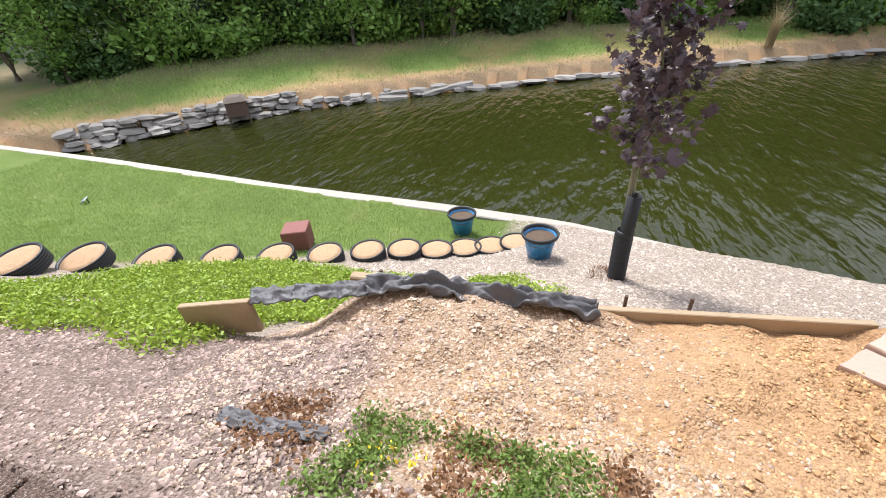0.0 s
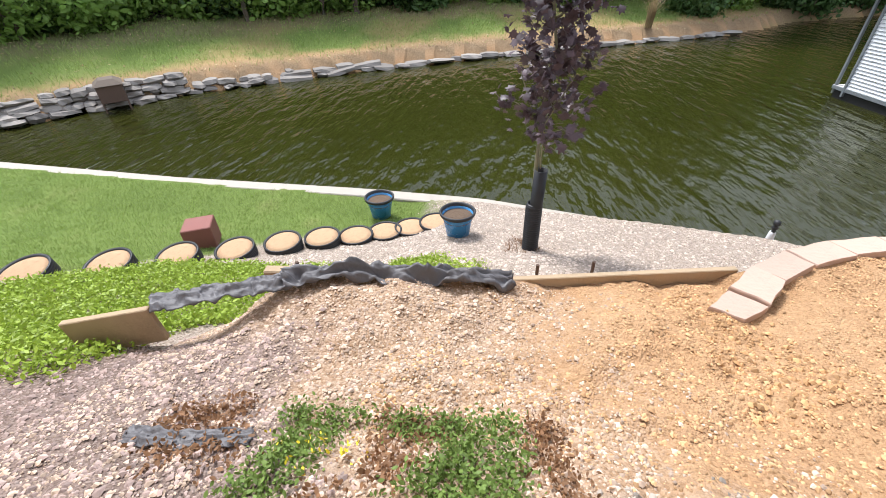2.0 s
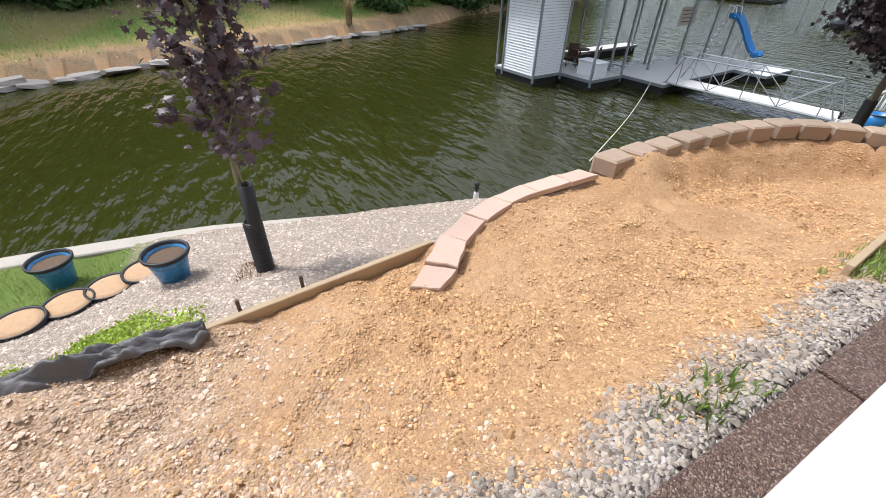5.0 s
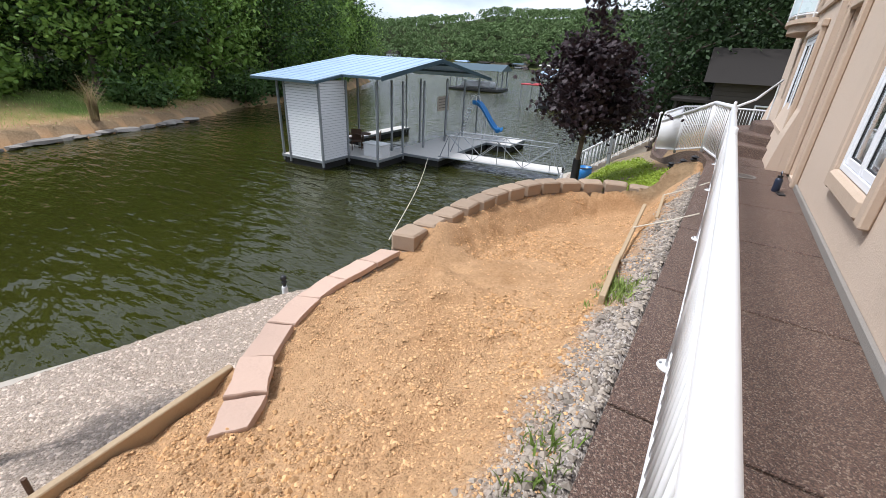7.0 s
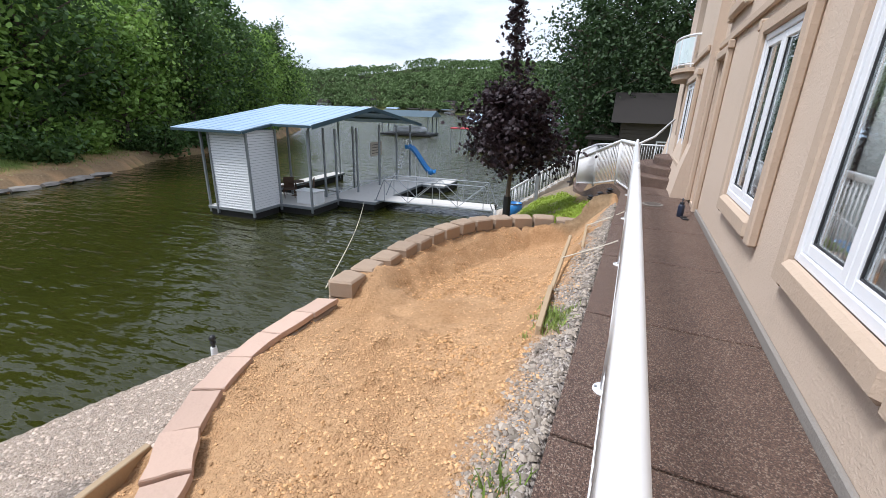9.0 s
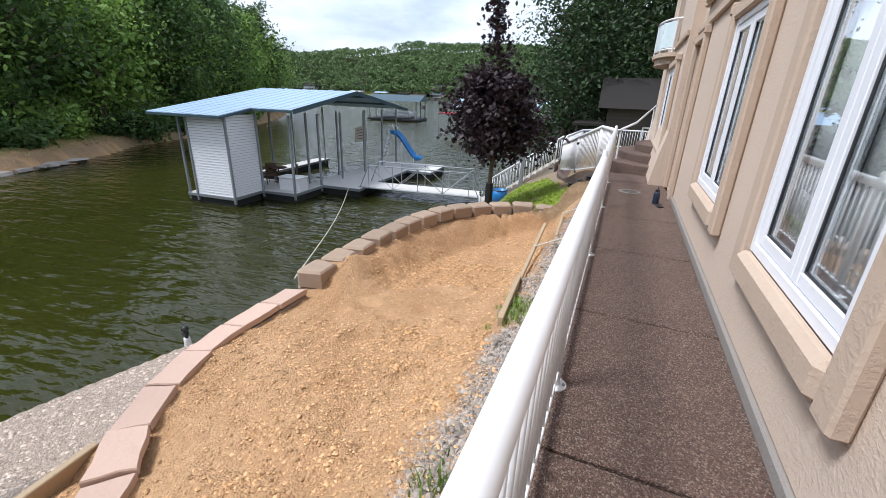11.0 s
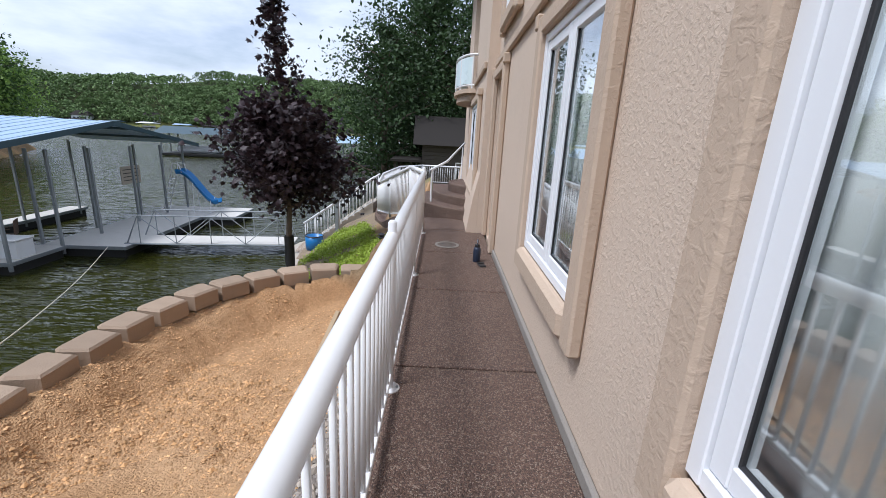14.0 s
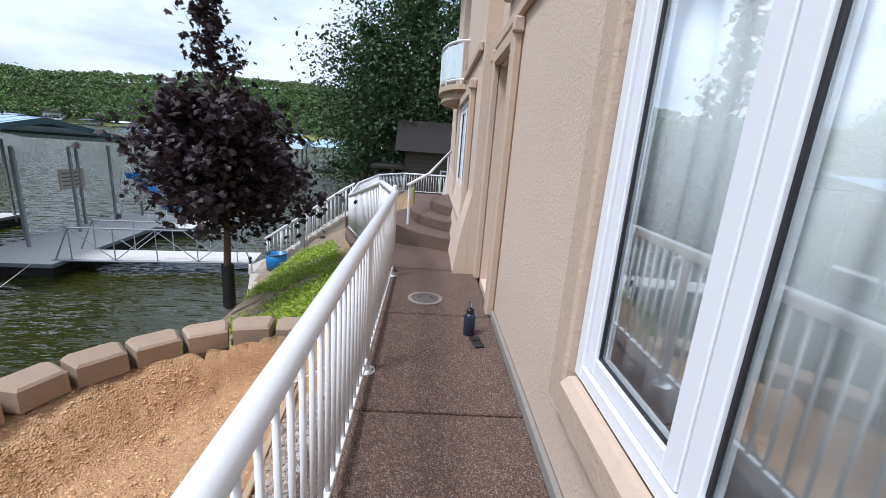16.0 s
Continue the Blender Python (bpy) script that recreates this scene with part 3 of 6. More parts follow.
# ---- lake wall cap ----
ys = np.concatenate([np.arange(-30, 6.2, 0.5), np.arange(6.2, 20, 0.6)])
cv, cf = [], []
for i, yy in enumerate(ys):
    x0 = float(cap_x(yy))
    for dx, dz in ((-0.02, -0.75), (-0.02, -0.015), (0.0, 0.0), (0.31, 0.0), (0.33, -0.02), (0.33, -0.2)):
        cv.append((x0 + dx, float(yy), CAP_Z + dz + 0.02))
    if i:
        for k in range(5):
            cf.append(((i - 1) * 6 + k, i * 6 + k, i * 6 + k + 1, (i - 1) * 6 + k + 1))
single("lake_wall_cap", Mesh().add(cv, cf), CONC, "pale concrete cap of the lake wall", "seawall", "", "structure")

# ---- house ----
HX = 0.955


def wall_mesh(x0, x1, y0, y1, z0, z1, holes):
    """A thick wall with rectangular openings (y0, y1, z0, z1)."""
    m = Mesh()
    cuts = sorted({y0, y1, *[h[0] for h in holes], *[h[1] for h in holes]})
    for a, b in zip(cuts[:-1], cuts[1:]):
        hs = sorted([(h[2], h[3]) for h in holes if h[0] <= a + 1e-6 and h[1] >= b - 1e-6])
        z = z0
        for h0, h1 in hs:
            if h0 > z:
                m.box(x0, x1, a, b, z, h0, 0.0005)
            z = h1
        if z < z1:
            m.box(x0, x1, a, b, z, z1, 0.0005)
    return m


WINS = [(3.475, 4.745, 0.632, 2.2), (5.78, 7.09, 0.632, 2.2), (0.2, 1.5, 0.632, 2.2)]
DOOR = (9.22, 10.14, 0.0, 2.28)
UPW = (8.6, 9.7, 2.95, 4.3)
single("wall_house", wall_mesh(HX, HX + 0.25, -6, 10.298, -0.12, 5.4, WINS + [DOOR, UPW]), STUCCO, "beige rough stucco house wall", "wall", "", "structure")
WIN3 = (11.0, 12.9, 0.58, 2.08)
UPD = (12.9, 14.6, 2.75, 4.7)
ARCH = (13.5, 14.6, 0.52, 2.1)
FX = 0.80
prof = [(0.64, -0.8), (0.64, 0.02), (0.715, 0.55), (FX - 0.002, 0.95), (FX - 0.002, -0.8)]
single("wall_base", Mesh().add([(x, 10.3, z) for x, z in prof] + [(x, 16.5, z) for x, z in prof], [(0, 1, 2, 3, 4), (9, 8, 7, 6, 5)] + [(k, k + 5, (k + 1) % 5 + 5, (k + 1) % 5) for k in range(5)]), STUCCO, "beige stucco flared foot of the house front", "wall", "", "structure")
single("wall_house_front", wall_mesh(FX, 1.2, 10.3, 16.5, -0.8, 5.4, [WIN3, UPD, ARCH]), STUCCO, "beige stucco house front with a recessed entrance", "wall", "", "structure")
single("wall_inner", Mesh().box(2.6, 2.7, -6, 16.5, -0.1, 5.4).box(HX + 0.25, 2.6, -6.1, -6, -0.1, 5.4).box(HX + 0.25, 2.6, 16.5, 16.6, -0.1, 5.4), INTERIOR, "dim plain room wall inside the house", "wall", "", "structure")
single("floor_inner", Mesh().box(HX + 0.26, 2.59, -5.99, 16.4, -0.1, 0.05), INTERIOR, "dim floor inside the house", "floor", "", "structure")
single("ceiling", Mesh().box(HX + 0.26, 2.59, -5.99, 16.4, 2.45, 2.6), INTERIOR, "dim ceiling inside the house", "ceiling", "", "structure")
single("baseboard", Mesh().box(HX - 0.035, HX - 0.002, -6, 9.05, -0.02, 0.07, 0.01), KERB, "grey cement kerb along the wall foot", "kerb", "", "structure")
single("trim", Mesh().box(HX - 0.05, HX - 0.002, -6, 10.38, 2.46, 2.56, 0.012).box(FX - 0.05, FX - 0.002, 10.42, 12.6, 2.46, 2.56, 0.012), STUCCO_SMOOTH, "brown smooth stucco band above the ground floor", "trim", "", "structure")


def surround(hole, x, sill=True):
    """The smooth raised stucco frame round an opening, with a stepped head."""
    y0, y1, z0, z1 = hole
    m = Mesh()
    w = 0.15
    m.box(x - 0.075, x - 0.002, y0 - w, y0, z0 - (0.19 if sill else 0), z1 + 0.13, 0.014)
    m.box(x - 0.075, x - 0.002, y1, y1 + w, z0 - (0.19 if sill else 0), z1 + 0.13, 0.014)
    m.box(x - 0.0745, x - 0.002, y0, y1, z1, z1 + 0.125, 0.014)
    m.box(x - 0.09, x - 0.002, y0 - w - 0.03, y0 - w + 0.05, z1 + 0.05, z1 + 0.16, 0.012)
    m.box(x - 0.09, x - 0.002, y1 + w - 0.05, y1 + w + 0.03, z1 + 0.05, z1 + 0.16, 0.012)
    if sill:
        m.box(x - 0.095, x - 0.002, y0, y1, z0 - 0.175, z0, 0.035)
    return m


def window(name, hole, x, label, halves=2):
    y0, y1, z0, z1 = hole
    e = thing(name, (x, y0, z0), label, "window", "", "structure")
    w, h = y1 - y0, z1 - z0
    fx0, fx1 = -0.033, 0.05
    f = Mesh()
    f.box(fx0, fx1, 0.002, 0.06, 0.002, h - 0.002).box(fx0, fx1, w - 0.06, w - 0.002, 0.002, h - 0.002)
    f.box(fx0 + 0.002, fx1, 0.06, w - 0.06, 0.002, 0.06).box(fx0 + 0.002, fx1, 0.06, w - 0.06, h - 0.06, h - 0.002)
    part("window_frame", f, VINYL, e, "white vinyl frame")
    cw = (w - 0.12) / halves
    for k in range(halves):
        a, b = 0.06 + k * cw + 0.004, 0.06 + (k + 1) * cw - 0.004
        s = Mesh()
        t = 0.065
        s.box(fx0 + 0.012, fx1 - 0.01, a, a + t, 0.064, h - 0.064).box(fx0 + 0.012, fx1 - 0.01, b - t, b, 0.064, h - 0.064)
        s.box(fx0 + 0.014, fx1 - 0.01, a + t, b - t, 0.064, 0.064 + t).box(fx0 + 0.014, fx1 - 0.01, a + t, b - t, h - 0.064 - t, h - 0.064)
        sash = part("sash", s, VINYL, e)
        g = Mesh()
        for yy in (a + t, b - t - 0.012):
            g.box(fx0 + 0.025, fx0 + 0.036, yy, yy + 0.012, 0.064 + t, h - 0.064 - t, 0.002)
        g.box(fx0 + 0.0255, fx0 + 0.036, a + t, b - t, 0.064 + t, 0.064 + t + 0.012, 0.002)
        part("gasket", g, BLACK, sash, "black rubber gasket")
        p = Mesh().box(fx0 + 0.035, fx0 + 0.041, a + t, b - t, 0.064 + t, h - 0.064 - t, 0.0005)
        pane = part("pane", p, GLASS, sash, "reflective clear glass")
        pane.visible_shadow = False
    part("surround", surround((0, w, 0, h), 0.0), STUCCO_SMOOTH, e, "smooth brown stucco surround")
    return e


def curtain(y0, y1, z0, z1, x, label):
    v, f = [], []
    n = int((y1 - y0) / 0.012)
    for i in range(n + 1):
        yy = y0 + (y1 - y0) * i / n
        dx = 0.014 * math.sin(yy * 47) + 0.009 * math.sin(yy * 23 + 1)
        v += [(x + dx, yy, z0), (x + dx * 0.6, yy, z1)]
        if i:
            f.append((2 * i - 2, 2 * i, 2 * i + 1, 2 * i - 1))
    ob = single("curtain", Mesh().add(v, f), CURTAIN, label, "curtain", "sheer curtains", "", True)
    sm = ob.modifiers.new("thickness", "SOLIDIFY")
    sm.thickness = 0.003
    return ob


window("window_1", WINS[0], HX, "wide white vinyl casement window with two panes")
window("window_2", WINS[1], HX, "white vinyl casement window with two panes")
window("window_3", WINS[2], HX, "wide white vinyl casement window with two panes")
window("window_4", (UPW[0], UPW[1], UPW[2], UPW[3]), HX, "upper storey white casement window")
window("window_5", WIN3, FX, "tall white window beside the entrance")
for (a, b, c, d) in WINS:
    curtain(a + 0.03, (a + b) / 2 - 0.01, c + 0.02, d - 0.02, HX + 0.085, "white sheer curtain hanging behind the glass")
    curtain((a + b) / 2 + 0.01, b - 0.03, c + 0.02, d - 0.02, HX + 0.085, "white sheer curtain hanging behind the glass")
curtain(WIN3[0], WIN3[1], WIN3[2], WIN3[3], FX + 0.16, "white sheer curtain behind the entrance window")
# side door in its recess
d1 = thing("door_1", (HX, DOOR[0], 0), "beige panelled side door in a deep stucco recess", "door", "", "structure")
part("door_leaf", Mesh().box(0.16, 0.2, 0.06, 0.86, 0.02, 2.26), STUCCO_SMOOTH, d1)
part("door_frame", Mesh().box(0.13, 0.22, 0.002, 0.06, 0.02, 2.275).box(0.13, 0.22, 0.86, 0.918, 0.02, 2.275).box(0.13, 0.22, 0.06, 0.86, 2.26, 2.275), VINYL, d1)
part("surround", surround((0, 0.92, 0, 2.28), 0.0, False), STUCCO_SMOOTH, d1, "smooth brown stucco surround")
# balcony over the entrance
bal = thing("balcony", (FX, 13.75, 2.2), "curved stucco balcony with white rails and pale glass panels", "balcony", "", "structure")
arc = [(-0.42 * math.sin(math.pi * k / 14), -1.15 * math.cos(math.pi * k / 14)) for k in range(15)]
bm_ = Mesh()
for zlo, zhi, sc in ((0.0, 0.14, 0.86), (0.14, 0.22, 1.0)):
    k0 = len(arc)
    bm_.add([(x * sc, y * sc, zlo) for x, y in arc] + [(x * sc, y * sc, zhi) for x, y in arc], [tuple(range(k0))[::-1], tuple(range(k0, 2 * k0))] + [(i, i + 1, k0 + i + 1, k0 + i) for i in range(k0 - 1)] + [(k0 - 1, 0, k0, 2 * k0 - 1)])
part("balcony_slab", bm_, STUCCO_SMOOTH, bal)
part("top_rail", Mesh().tube([(x * 0.93, y * 0.93, 0.86) for x, y in arc], 0.025), WHITE, bal)
part("bottom_rail", Mesh().tube([(x * 0.93, y * 0.93, 0.29) for x, y in arc], 0.018), WHITE, bal)
for i in range(1, 14, 3):
    x, y = arc[i]
    part("post", Mesh().tube([(x * 0.93, y * 0.93, 0.22), (x * 0.93, y * 0.93, 0.86)], 0.018, 8), WHITE, bal)
    if i < 13:
        g = Mesh()
        for (ax, ay), (bx_, by_) in zip(arc[i:i + 3], arc[i + 1:i + 4]):
            g.bar((ax * 0.93, ay * 0.93, 0.57), (bx_ * 0.93, by_ * 0.93, 0.57), 0.008, 0.5)
        part("panel", g, FROST, bal, "pale frosted glass panel")

# roof over the house
rf = thing("roof", (0.6, 5, 5.4), "brown eaves and low roof of the house", "roof", "", "structure")
part("soffit", Mesh().box(-0.35, 6.0, -11, 12, 0.0, 0.14), STUCCO_SMOOTH, rf)
part("roof_slab", Mesh().add([(-0.45, -11.1, 0.142), (6.1, -11.1, 0.142), (6.1, 12.1, 0.142), (-0.45, 12.1, 0.142), (2.8, -9, 1.5), (2.8, 10, 1.5)], [(0, 1, 2, 3)[::-1], (0, 1, 4), (1, 2, 5, 4), (2, 3, 5), (3, 0, 4, 5)]), SHINGLE, rf)

# ---- entry terrace and steps ----
ter = Mesh()
tv = []
TY = np.linspace(10.4, 26, 27)
for yy in TY:
    zz = float(-0.95 * sstep(11.0, 15.8, yy))
    xl = float(np.interp(yy, (10.4, 11.5, 13, 16.5, 20, 24, 26), (-0.2, -0.42, -0.9, -1.85, -2.2, -2.0, -1.0)))
    tv += [(xl, yy, zz - 0.5), (xl, yy, zz), (3.0, yy, zz)]
ter.add(tv, [q for i in range(len(TY) - 1) for q in ((3 * i, 3 * i + 1, 3 * i + 4, 3 * i + 3)[::-1], (3 * i + 1, 3 * i + 2, 3 * i + 5, 3 * i + 4))])
single("terrace", ter, AGG, "brown exposed aggregate terrace sloping down past the entrance", "terrace", "", "structure")
st = thing("entry_steps", (1.5, 13.05, 0), "three curved brown aggregate entry steps", "steps", "", "structure")
for k, r in enumerate((1.85, 1.5, 1.15)):
    n = 28
    ring = [(max(-9, r * math.cos(w)), r * math.sin(w)) for w in [math.radians(118 + 150 * i / n) for i in range(n + 1)]]
    z0, z1 = (-0.9, 0.17) if k == 0 else (0.17 * k + 0.002, 0.17 * (k + 1))
    m = Mesh().add([(x, y, z0) for x, y in ring] + [(x * 1.0, y * 1.0, z1 - 0.02) for x, y in ring] + [(x * 0.99, y * 0.99, z1) for x, y in ring],
                   [(i + 1, i, n + 1 + i, n + 2 + i)[::-1] for i in range(n)] + [(n + 2 + i, n + 1 + i, 2 * n + 2 + i, 2 * n + 3 + i)[::-1] for i in range(n)] + [tuple(range(2 * n + 2, 3 * n + 3))])
    part("step", m, AGG, st)

# ---- walkway slabs ----
wk = thing("walkway", (0, 0, 0), "brown exposed aggregate concrete walkway with tooled joints", "walkway", "", "structure")
JOINTS = [-6.0, -3.9, -2.45, -1.0, 0.47, 1.92, 3.362, 4.755, 6.235, 7.665, 9.05, 10.4]
for a, b in zip(JOINTS[:-1], JOINTS[1:]):
    part("slab", Mesh().box(-0.2, HX - 0.036, a + 0.009, b - 0.009, -0.14, 0.0, 0.006), AGG, wk)
part("joint_filler", Mesh().box(-0.19, HX - 0.04, -6, 10.39, -0.13, -0.03), BLACK, wk, "dark joint filler")


# ---- railing along the walk ----
def railing(name, p, q, label, posts, every=0.105, height=0.955, feet=True, group="white railings", capped=()):
    p, q = Vector(p), Vector(q)
    e = thing(name, p, label, "railing", group)
    d = q - p
    L = math.hypot(d.x, d.y)
    at = lambda s, z: (d.x * s / L, d.y * s / L, d.z * s / L + z)
    part("top_rail", Mesh().tube([at(-0.02, height - 0.036), at(0, height - 0.036), at(L, height - 0.036), at(L + 0.02, height - 0.036)], [0.02, 0.037, 0.037, 0.02], 14), WHITE, e, "round white painted top rail", True)
    part("bottom_rail", Mesh().bar(at(0, 0.09), at(L, 0.09), 0.03, 0.03), WHITE, e)
    for s in posts:
        tall = s in capped
        pm = Mesh().tube([at(s, 0.008), at(s, height - (-0.045 if tall else 0.04)), at(s, height + (0.058 if tall else -0.035))], [0.024, 0.024, 0.014], 14)
        po = part("post", pm, WHITE, e, "", True)
        if feet:
            part("foot_plate", Mesh().lathe([(0.062, 0.0), (0.062, 0.006), (0.055, 0.009)], 16, at(s, 0.0)), WHITE, po)
            for k in range(2):
                part("bolt", Mesh().lathe([(0.008, 0.009), (0.008, 0.016), (0.004, 0.018)], 8, (at(s, 0)[0] + (0.046 if k else -0.046), at(s, 0)[1], at(s, 0)[2])), GALV, po)
    base = None
    n = int(L / every)
    for i in range(1, n + 1):
        s = L * i / (n + 1)
        if min(abs(s - w) for w in posts) < 0.03:
            continue
        o = at(s, 0.09)
        if base is None:
            base = Mesh().tube([(0, 0, 0.0), (0, 0, height - 0.15)], 0.0105, 8).data("baluster", WHITE, True)
        piece("baluster", base, e, Matrix.Translation(o))
    return e


railing("railing", (0.028, 1.5, 0), (-0.055, 10.12, 0), "long white painted metal railing with round top rail beside the walkway", (0.05, 2.315, 4.48, 6.575, 8.58), capped=(4.48, 8.58))
pts = [(-0.055, 10.18, 0), (-0.35, 11.4, -0.02), (-0.95, 13.2, -0.4), (-1.75, 16.5, -0.93), (-2.1, 20, -0.95), (-1.9, 24, -0.95), (-0.9, 25.9, -0.95), (2.2, 25.9, -0.95)]
for a, b in zip(pts[:-1], pts[1:]):
    L = math.hypot(b[0] - a[0], b[1] - a[1])
    railing("railing", a, b, "white painted metal railing section round the terrace", (0.03, L - 0.03), 0.12, feet=False)
hr = thing("stair_handrail", (0.0, 12.2, -0.12), "white sloping handrail beside the entry steps", "handrail")
part("top_rail", Mesh().tube([(-0.02, 0, 0.93), (0.3, 1.1, 1.05), (0.72, 2.3, 1.45)], 0.025, 10), WHITE, hr, "", True)
part("post", Mesh().tube([(0.68, 2.2, 0.5), (0.68, 2.2, 1.4)], 0.02), WHITE, hr)
part("post", Mesh().tube([(0.0, 0.05, 0.0), (0.0, 0.05, 0.93)], 0.02), WHITE, hr)

# ---- block wall, coping ----
BT = -0.545
rw = thing("retaining_wall", (0, 0, 0), "curved retaining wall of tan split concrete blocks", "retaining wall")


def trapezoid(w0, w1, dp, h, c=0.012):
    """A wall block, wider at its outer face, rough split front."""
    o = [(-w0 / 2, -dp / 2), (w0 / 2, -dp / 2), (w1 / 2, dp / 2 - 0.05), (w1 / 2 - 0.04, dp / 2), (-w1 / 2 + 0.04, dp / 2), (-w1 / 2, dp / 2 - 0.05)]
    n = len(o)
    s = 1 - c * 2.2 / w0
    v = [(x, y, 0) for x, y in o] + [(x, y, h - c) for x, y in o] + [(x * s, y * s, h) for x, y in o]
    f = [tuple(range(n))[::-1], tuple(range(2 * n, 3 * n))]
    for k in (0, n):
        f += [(k + i, k + (i + 1) % n, k + n + (i + 1) % n, k + n + i) for i in range(n)]
    return Mesh().add(v, f)


BLK = [trapezoid(0.335 + 0.014 * k, 0.435, 0.32, 0.20, 0.022).data("block", BLOCK) for k in range(3)]
curve = [(-3.02, 5.3), (-3.03, 6.2), (-3.02, 7.2), (-2.95, 8.1), (-2.74, 8.76), (-2.38, 9.32), (-1.88, 9.72), (-1.3, 9.9), (-0.75, 9.93), (-0.3, 9.93)]
cl = [Vector(p) for p in curve]
seg = [0]
for a, b in zip(cl[:-1], cl[1:]):
    seg.append(seg[-1] + (b - a).length)


def on_curve(s):
    for i in range(len(cl) - 1):
        if s <= seg[i + 1] or i == len(cl) - 2:
            t = (s - seg[i]) / (seg[i + 1] - seg[i])
            return cl[i].lerp(cl[i + 1], t), (cl[i + 1] - cl[i]).normalized()


s, k = 0.22, 0
rb = random.Random(3)
while s < seg[-1] - 0.1:
    p, d = on_curve(s)
    p2, dd = on_curve(min(seg[-1], s + 0.2))
    p0, dd = on_curve(max(0, s - 0.2))
    d = (p2 - p0).normalized()
    ang = math.atan2(d.y, d.x)
    for course in range(2):
        if course and k > 17:
            continue
        piece("block", BLK[rb.randrange(3)], rw, Matrix.Translation((p.x + rb.uniform(-0.012, 0.012), p.y, BT - 0.2 - 0.205 * course + rb.uniform(-0.014, 0.008))) @ Matrix.Rotation(ang + rb.uniform(-0.09, 0.09), 4, "Z"))
    s += 0.452
    k += 1
lower = Mesh()
for i in range(len(cl) - 1):
    for y0, y1 in ((0, 1),):
        a, b = cl[i], cl[i + 1]
        lower.bar((a.x, a.y, -1.75), (b.x, b.y, -1.75), 0.34, 1.2)
part("wall_foot", lower, BLOCK, rw)
cop = thing("stone_coping", (0, 0, 0), "row of pinkish tan flagstones along the bed edge", "coping")
FJ = [((-1.99, 2.62), (-2.13, 2.42)), ((-2.15, 2.86), (-2.34, 2.65)), ((-2.43, 3.12), (-2.62, 2.95)), ((-2.66, 3.47), (-2.87, 3.35)), ((-2.82, 3.89), (-3.04, 3.79)), ((-2.89, 4.30), (-3.12, 4.24)), ((-2.89, 4.77), (-3.13, 4.72)), ((-2.90, 5.20), (-3.14, 5.12))]
for i, ((r0, l0), (r1, l1)) in enumerate(zip(FJ[:-1], FJ[1:])):
    q = [Vector(l0), Vector(r0), Vector(r1), Vector(l1)]
    c = sum(q, Vector((0, 0))) / 4
    o = []
    for a, b in zip(q, q[1:] + q[:1]):
        for t in (0.0, 0.33, 0.67):
            w = a.lerp(b, t) - c
            o.append(w * (1 - 0.012 / w.length) + Vector((rb.uniform(-0.009, 0.009), rb.uniform(-0.009, 0.009))))
    n = len(o)
    fm = Mesh().add([(a, b, 0) for a, b in o] + [(a, b, 0.048) for a, b in o] + [(a * 0.97, b * 0.97, 0.058) for a, b in o], [tuple(range(n))[::-1], tuple(range(2 * n, 3 * n))] + [(k + j, k + (j + 1) % n, k + n + (j + 1) % n, k + n + j) for k in (0, n) for j in range(n)])
    piece("flagstone", fm.data("flagstone", FLAG), cop, pose(c.x, c.y, (-0.735, -0.715, -0.735, -0.745, -0.75, -0.75, -0.755)[i], rb.uniform(-1.5, 1.5), rb.uniform(-2, 2), 0))
# stone under the coping, down to the terrace
part("wall_foot", Mesh().bar((-2.42, 2.85, -1.6), (-2.9, 3.7, -1.6), 0.2, 1.66).bar((-2.9, 3.7, -1.6), (-3.02, 5.2, -1.6), 0.2, 1.66), BLOCK, cop)

# ---- timber edging and fabric ----
t1 = Mesh().bar((-2.70, 2.92, -0.87), (-2.46, 0.93, -0.86), 0.055, 0.22)
single("edging_board", t1, TIMBER, "weathered timber edging board holding back the sand", "edging board", "timber edging")
t2 = Mesh().bar((-2.45, 0.92, -0.74), (-2.24, -0.85, -0.60), 0.09, 0.15)
single("edging_board", t2, TIMBER, "weathered timber edging board half buried under fabric", "edging board", "timber edging")
t3 = Mesh().bar((-1.57, -1.93, -0.64), (-1.70, -1.38, -0.60), 0.05, 0.30)
single("edging_board", t3, TIMBER, "short broad weathered timber board on edge", "edging board", "timber edging")


def cloth(pts, width, label, amp, seed, thick=0.006, tilt=0.3):
    """A crumpled strip of fabric along points."""
    r = random.Random(seed)
    P = [Vector(p) for p in pts]
    N, W = 60, 14
    v, f = [], []
    for i in range(N + 1):
        t = i / N * (len(P) - 1)
        k = min(int(t), len(P) - 2)
        c = P[k].lerp(P[k + 1], t - k)
        d = (P[k + 1] - P[k]).normalized()
        sd = d.cross(Vector((0, 0, 1))).normalized()
        for j in range(W + 1):
            w = (j / W - 0.5) * width * (0.8 + 0.35 * noise.noise((i * 0.17, seed, 0)))
            h = amp * (noise.noise((i * 0.16 + seed, j * 0.28, 0.3)) + 0.6 * noise.noise((i * 0.4, j * 0.5, seed)))
            v.append(c + sd * w + Vector((0, 0, h - abs(w) * tilt + 0.03)) + d * 0.03 * noise.noise((i * 0.3, j * 0.3, seed + 5)))
    for i in range(N):
        for j in range(W):
            a = i * (W + 1) + j
            f.append((a, a + 1, a + W + 2, a + W + 1))
    ob = single("landscape_fabric", Mesh().add(v, f), FABRIC, label, "landscape fabric", "weed fabric", "", True)
    sm = ob.modifiers.new("thickness", "SOLIDIFY")
    sm.thickness = thick
    return ob


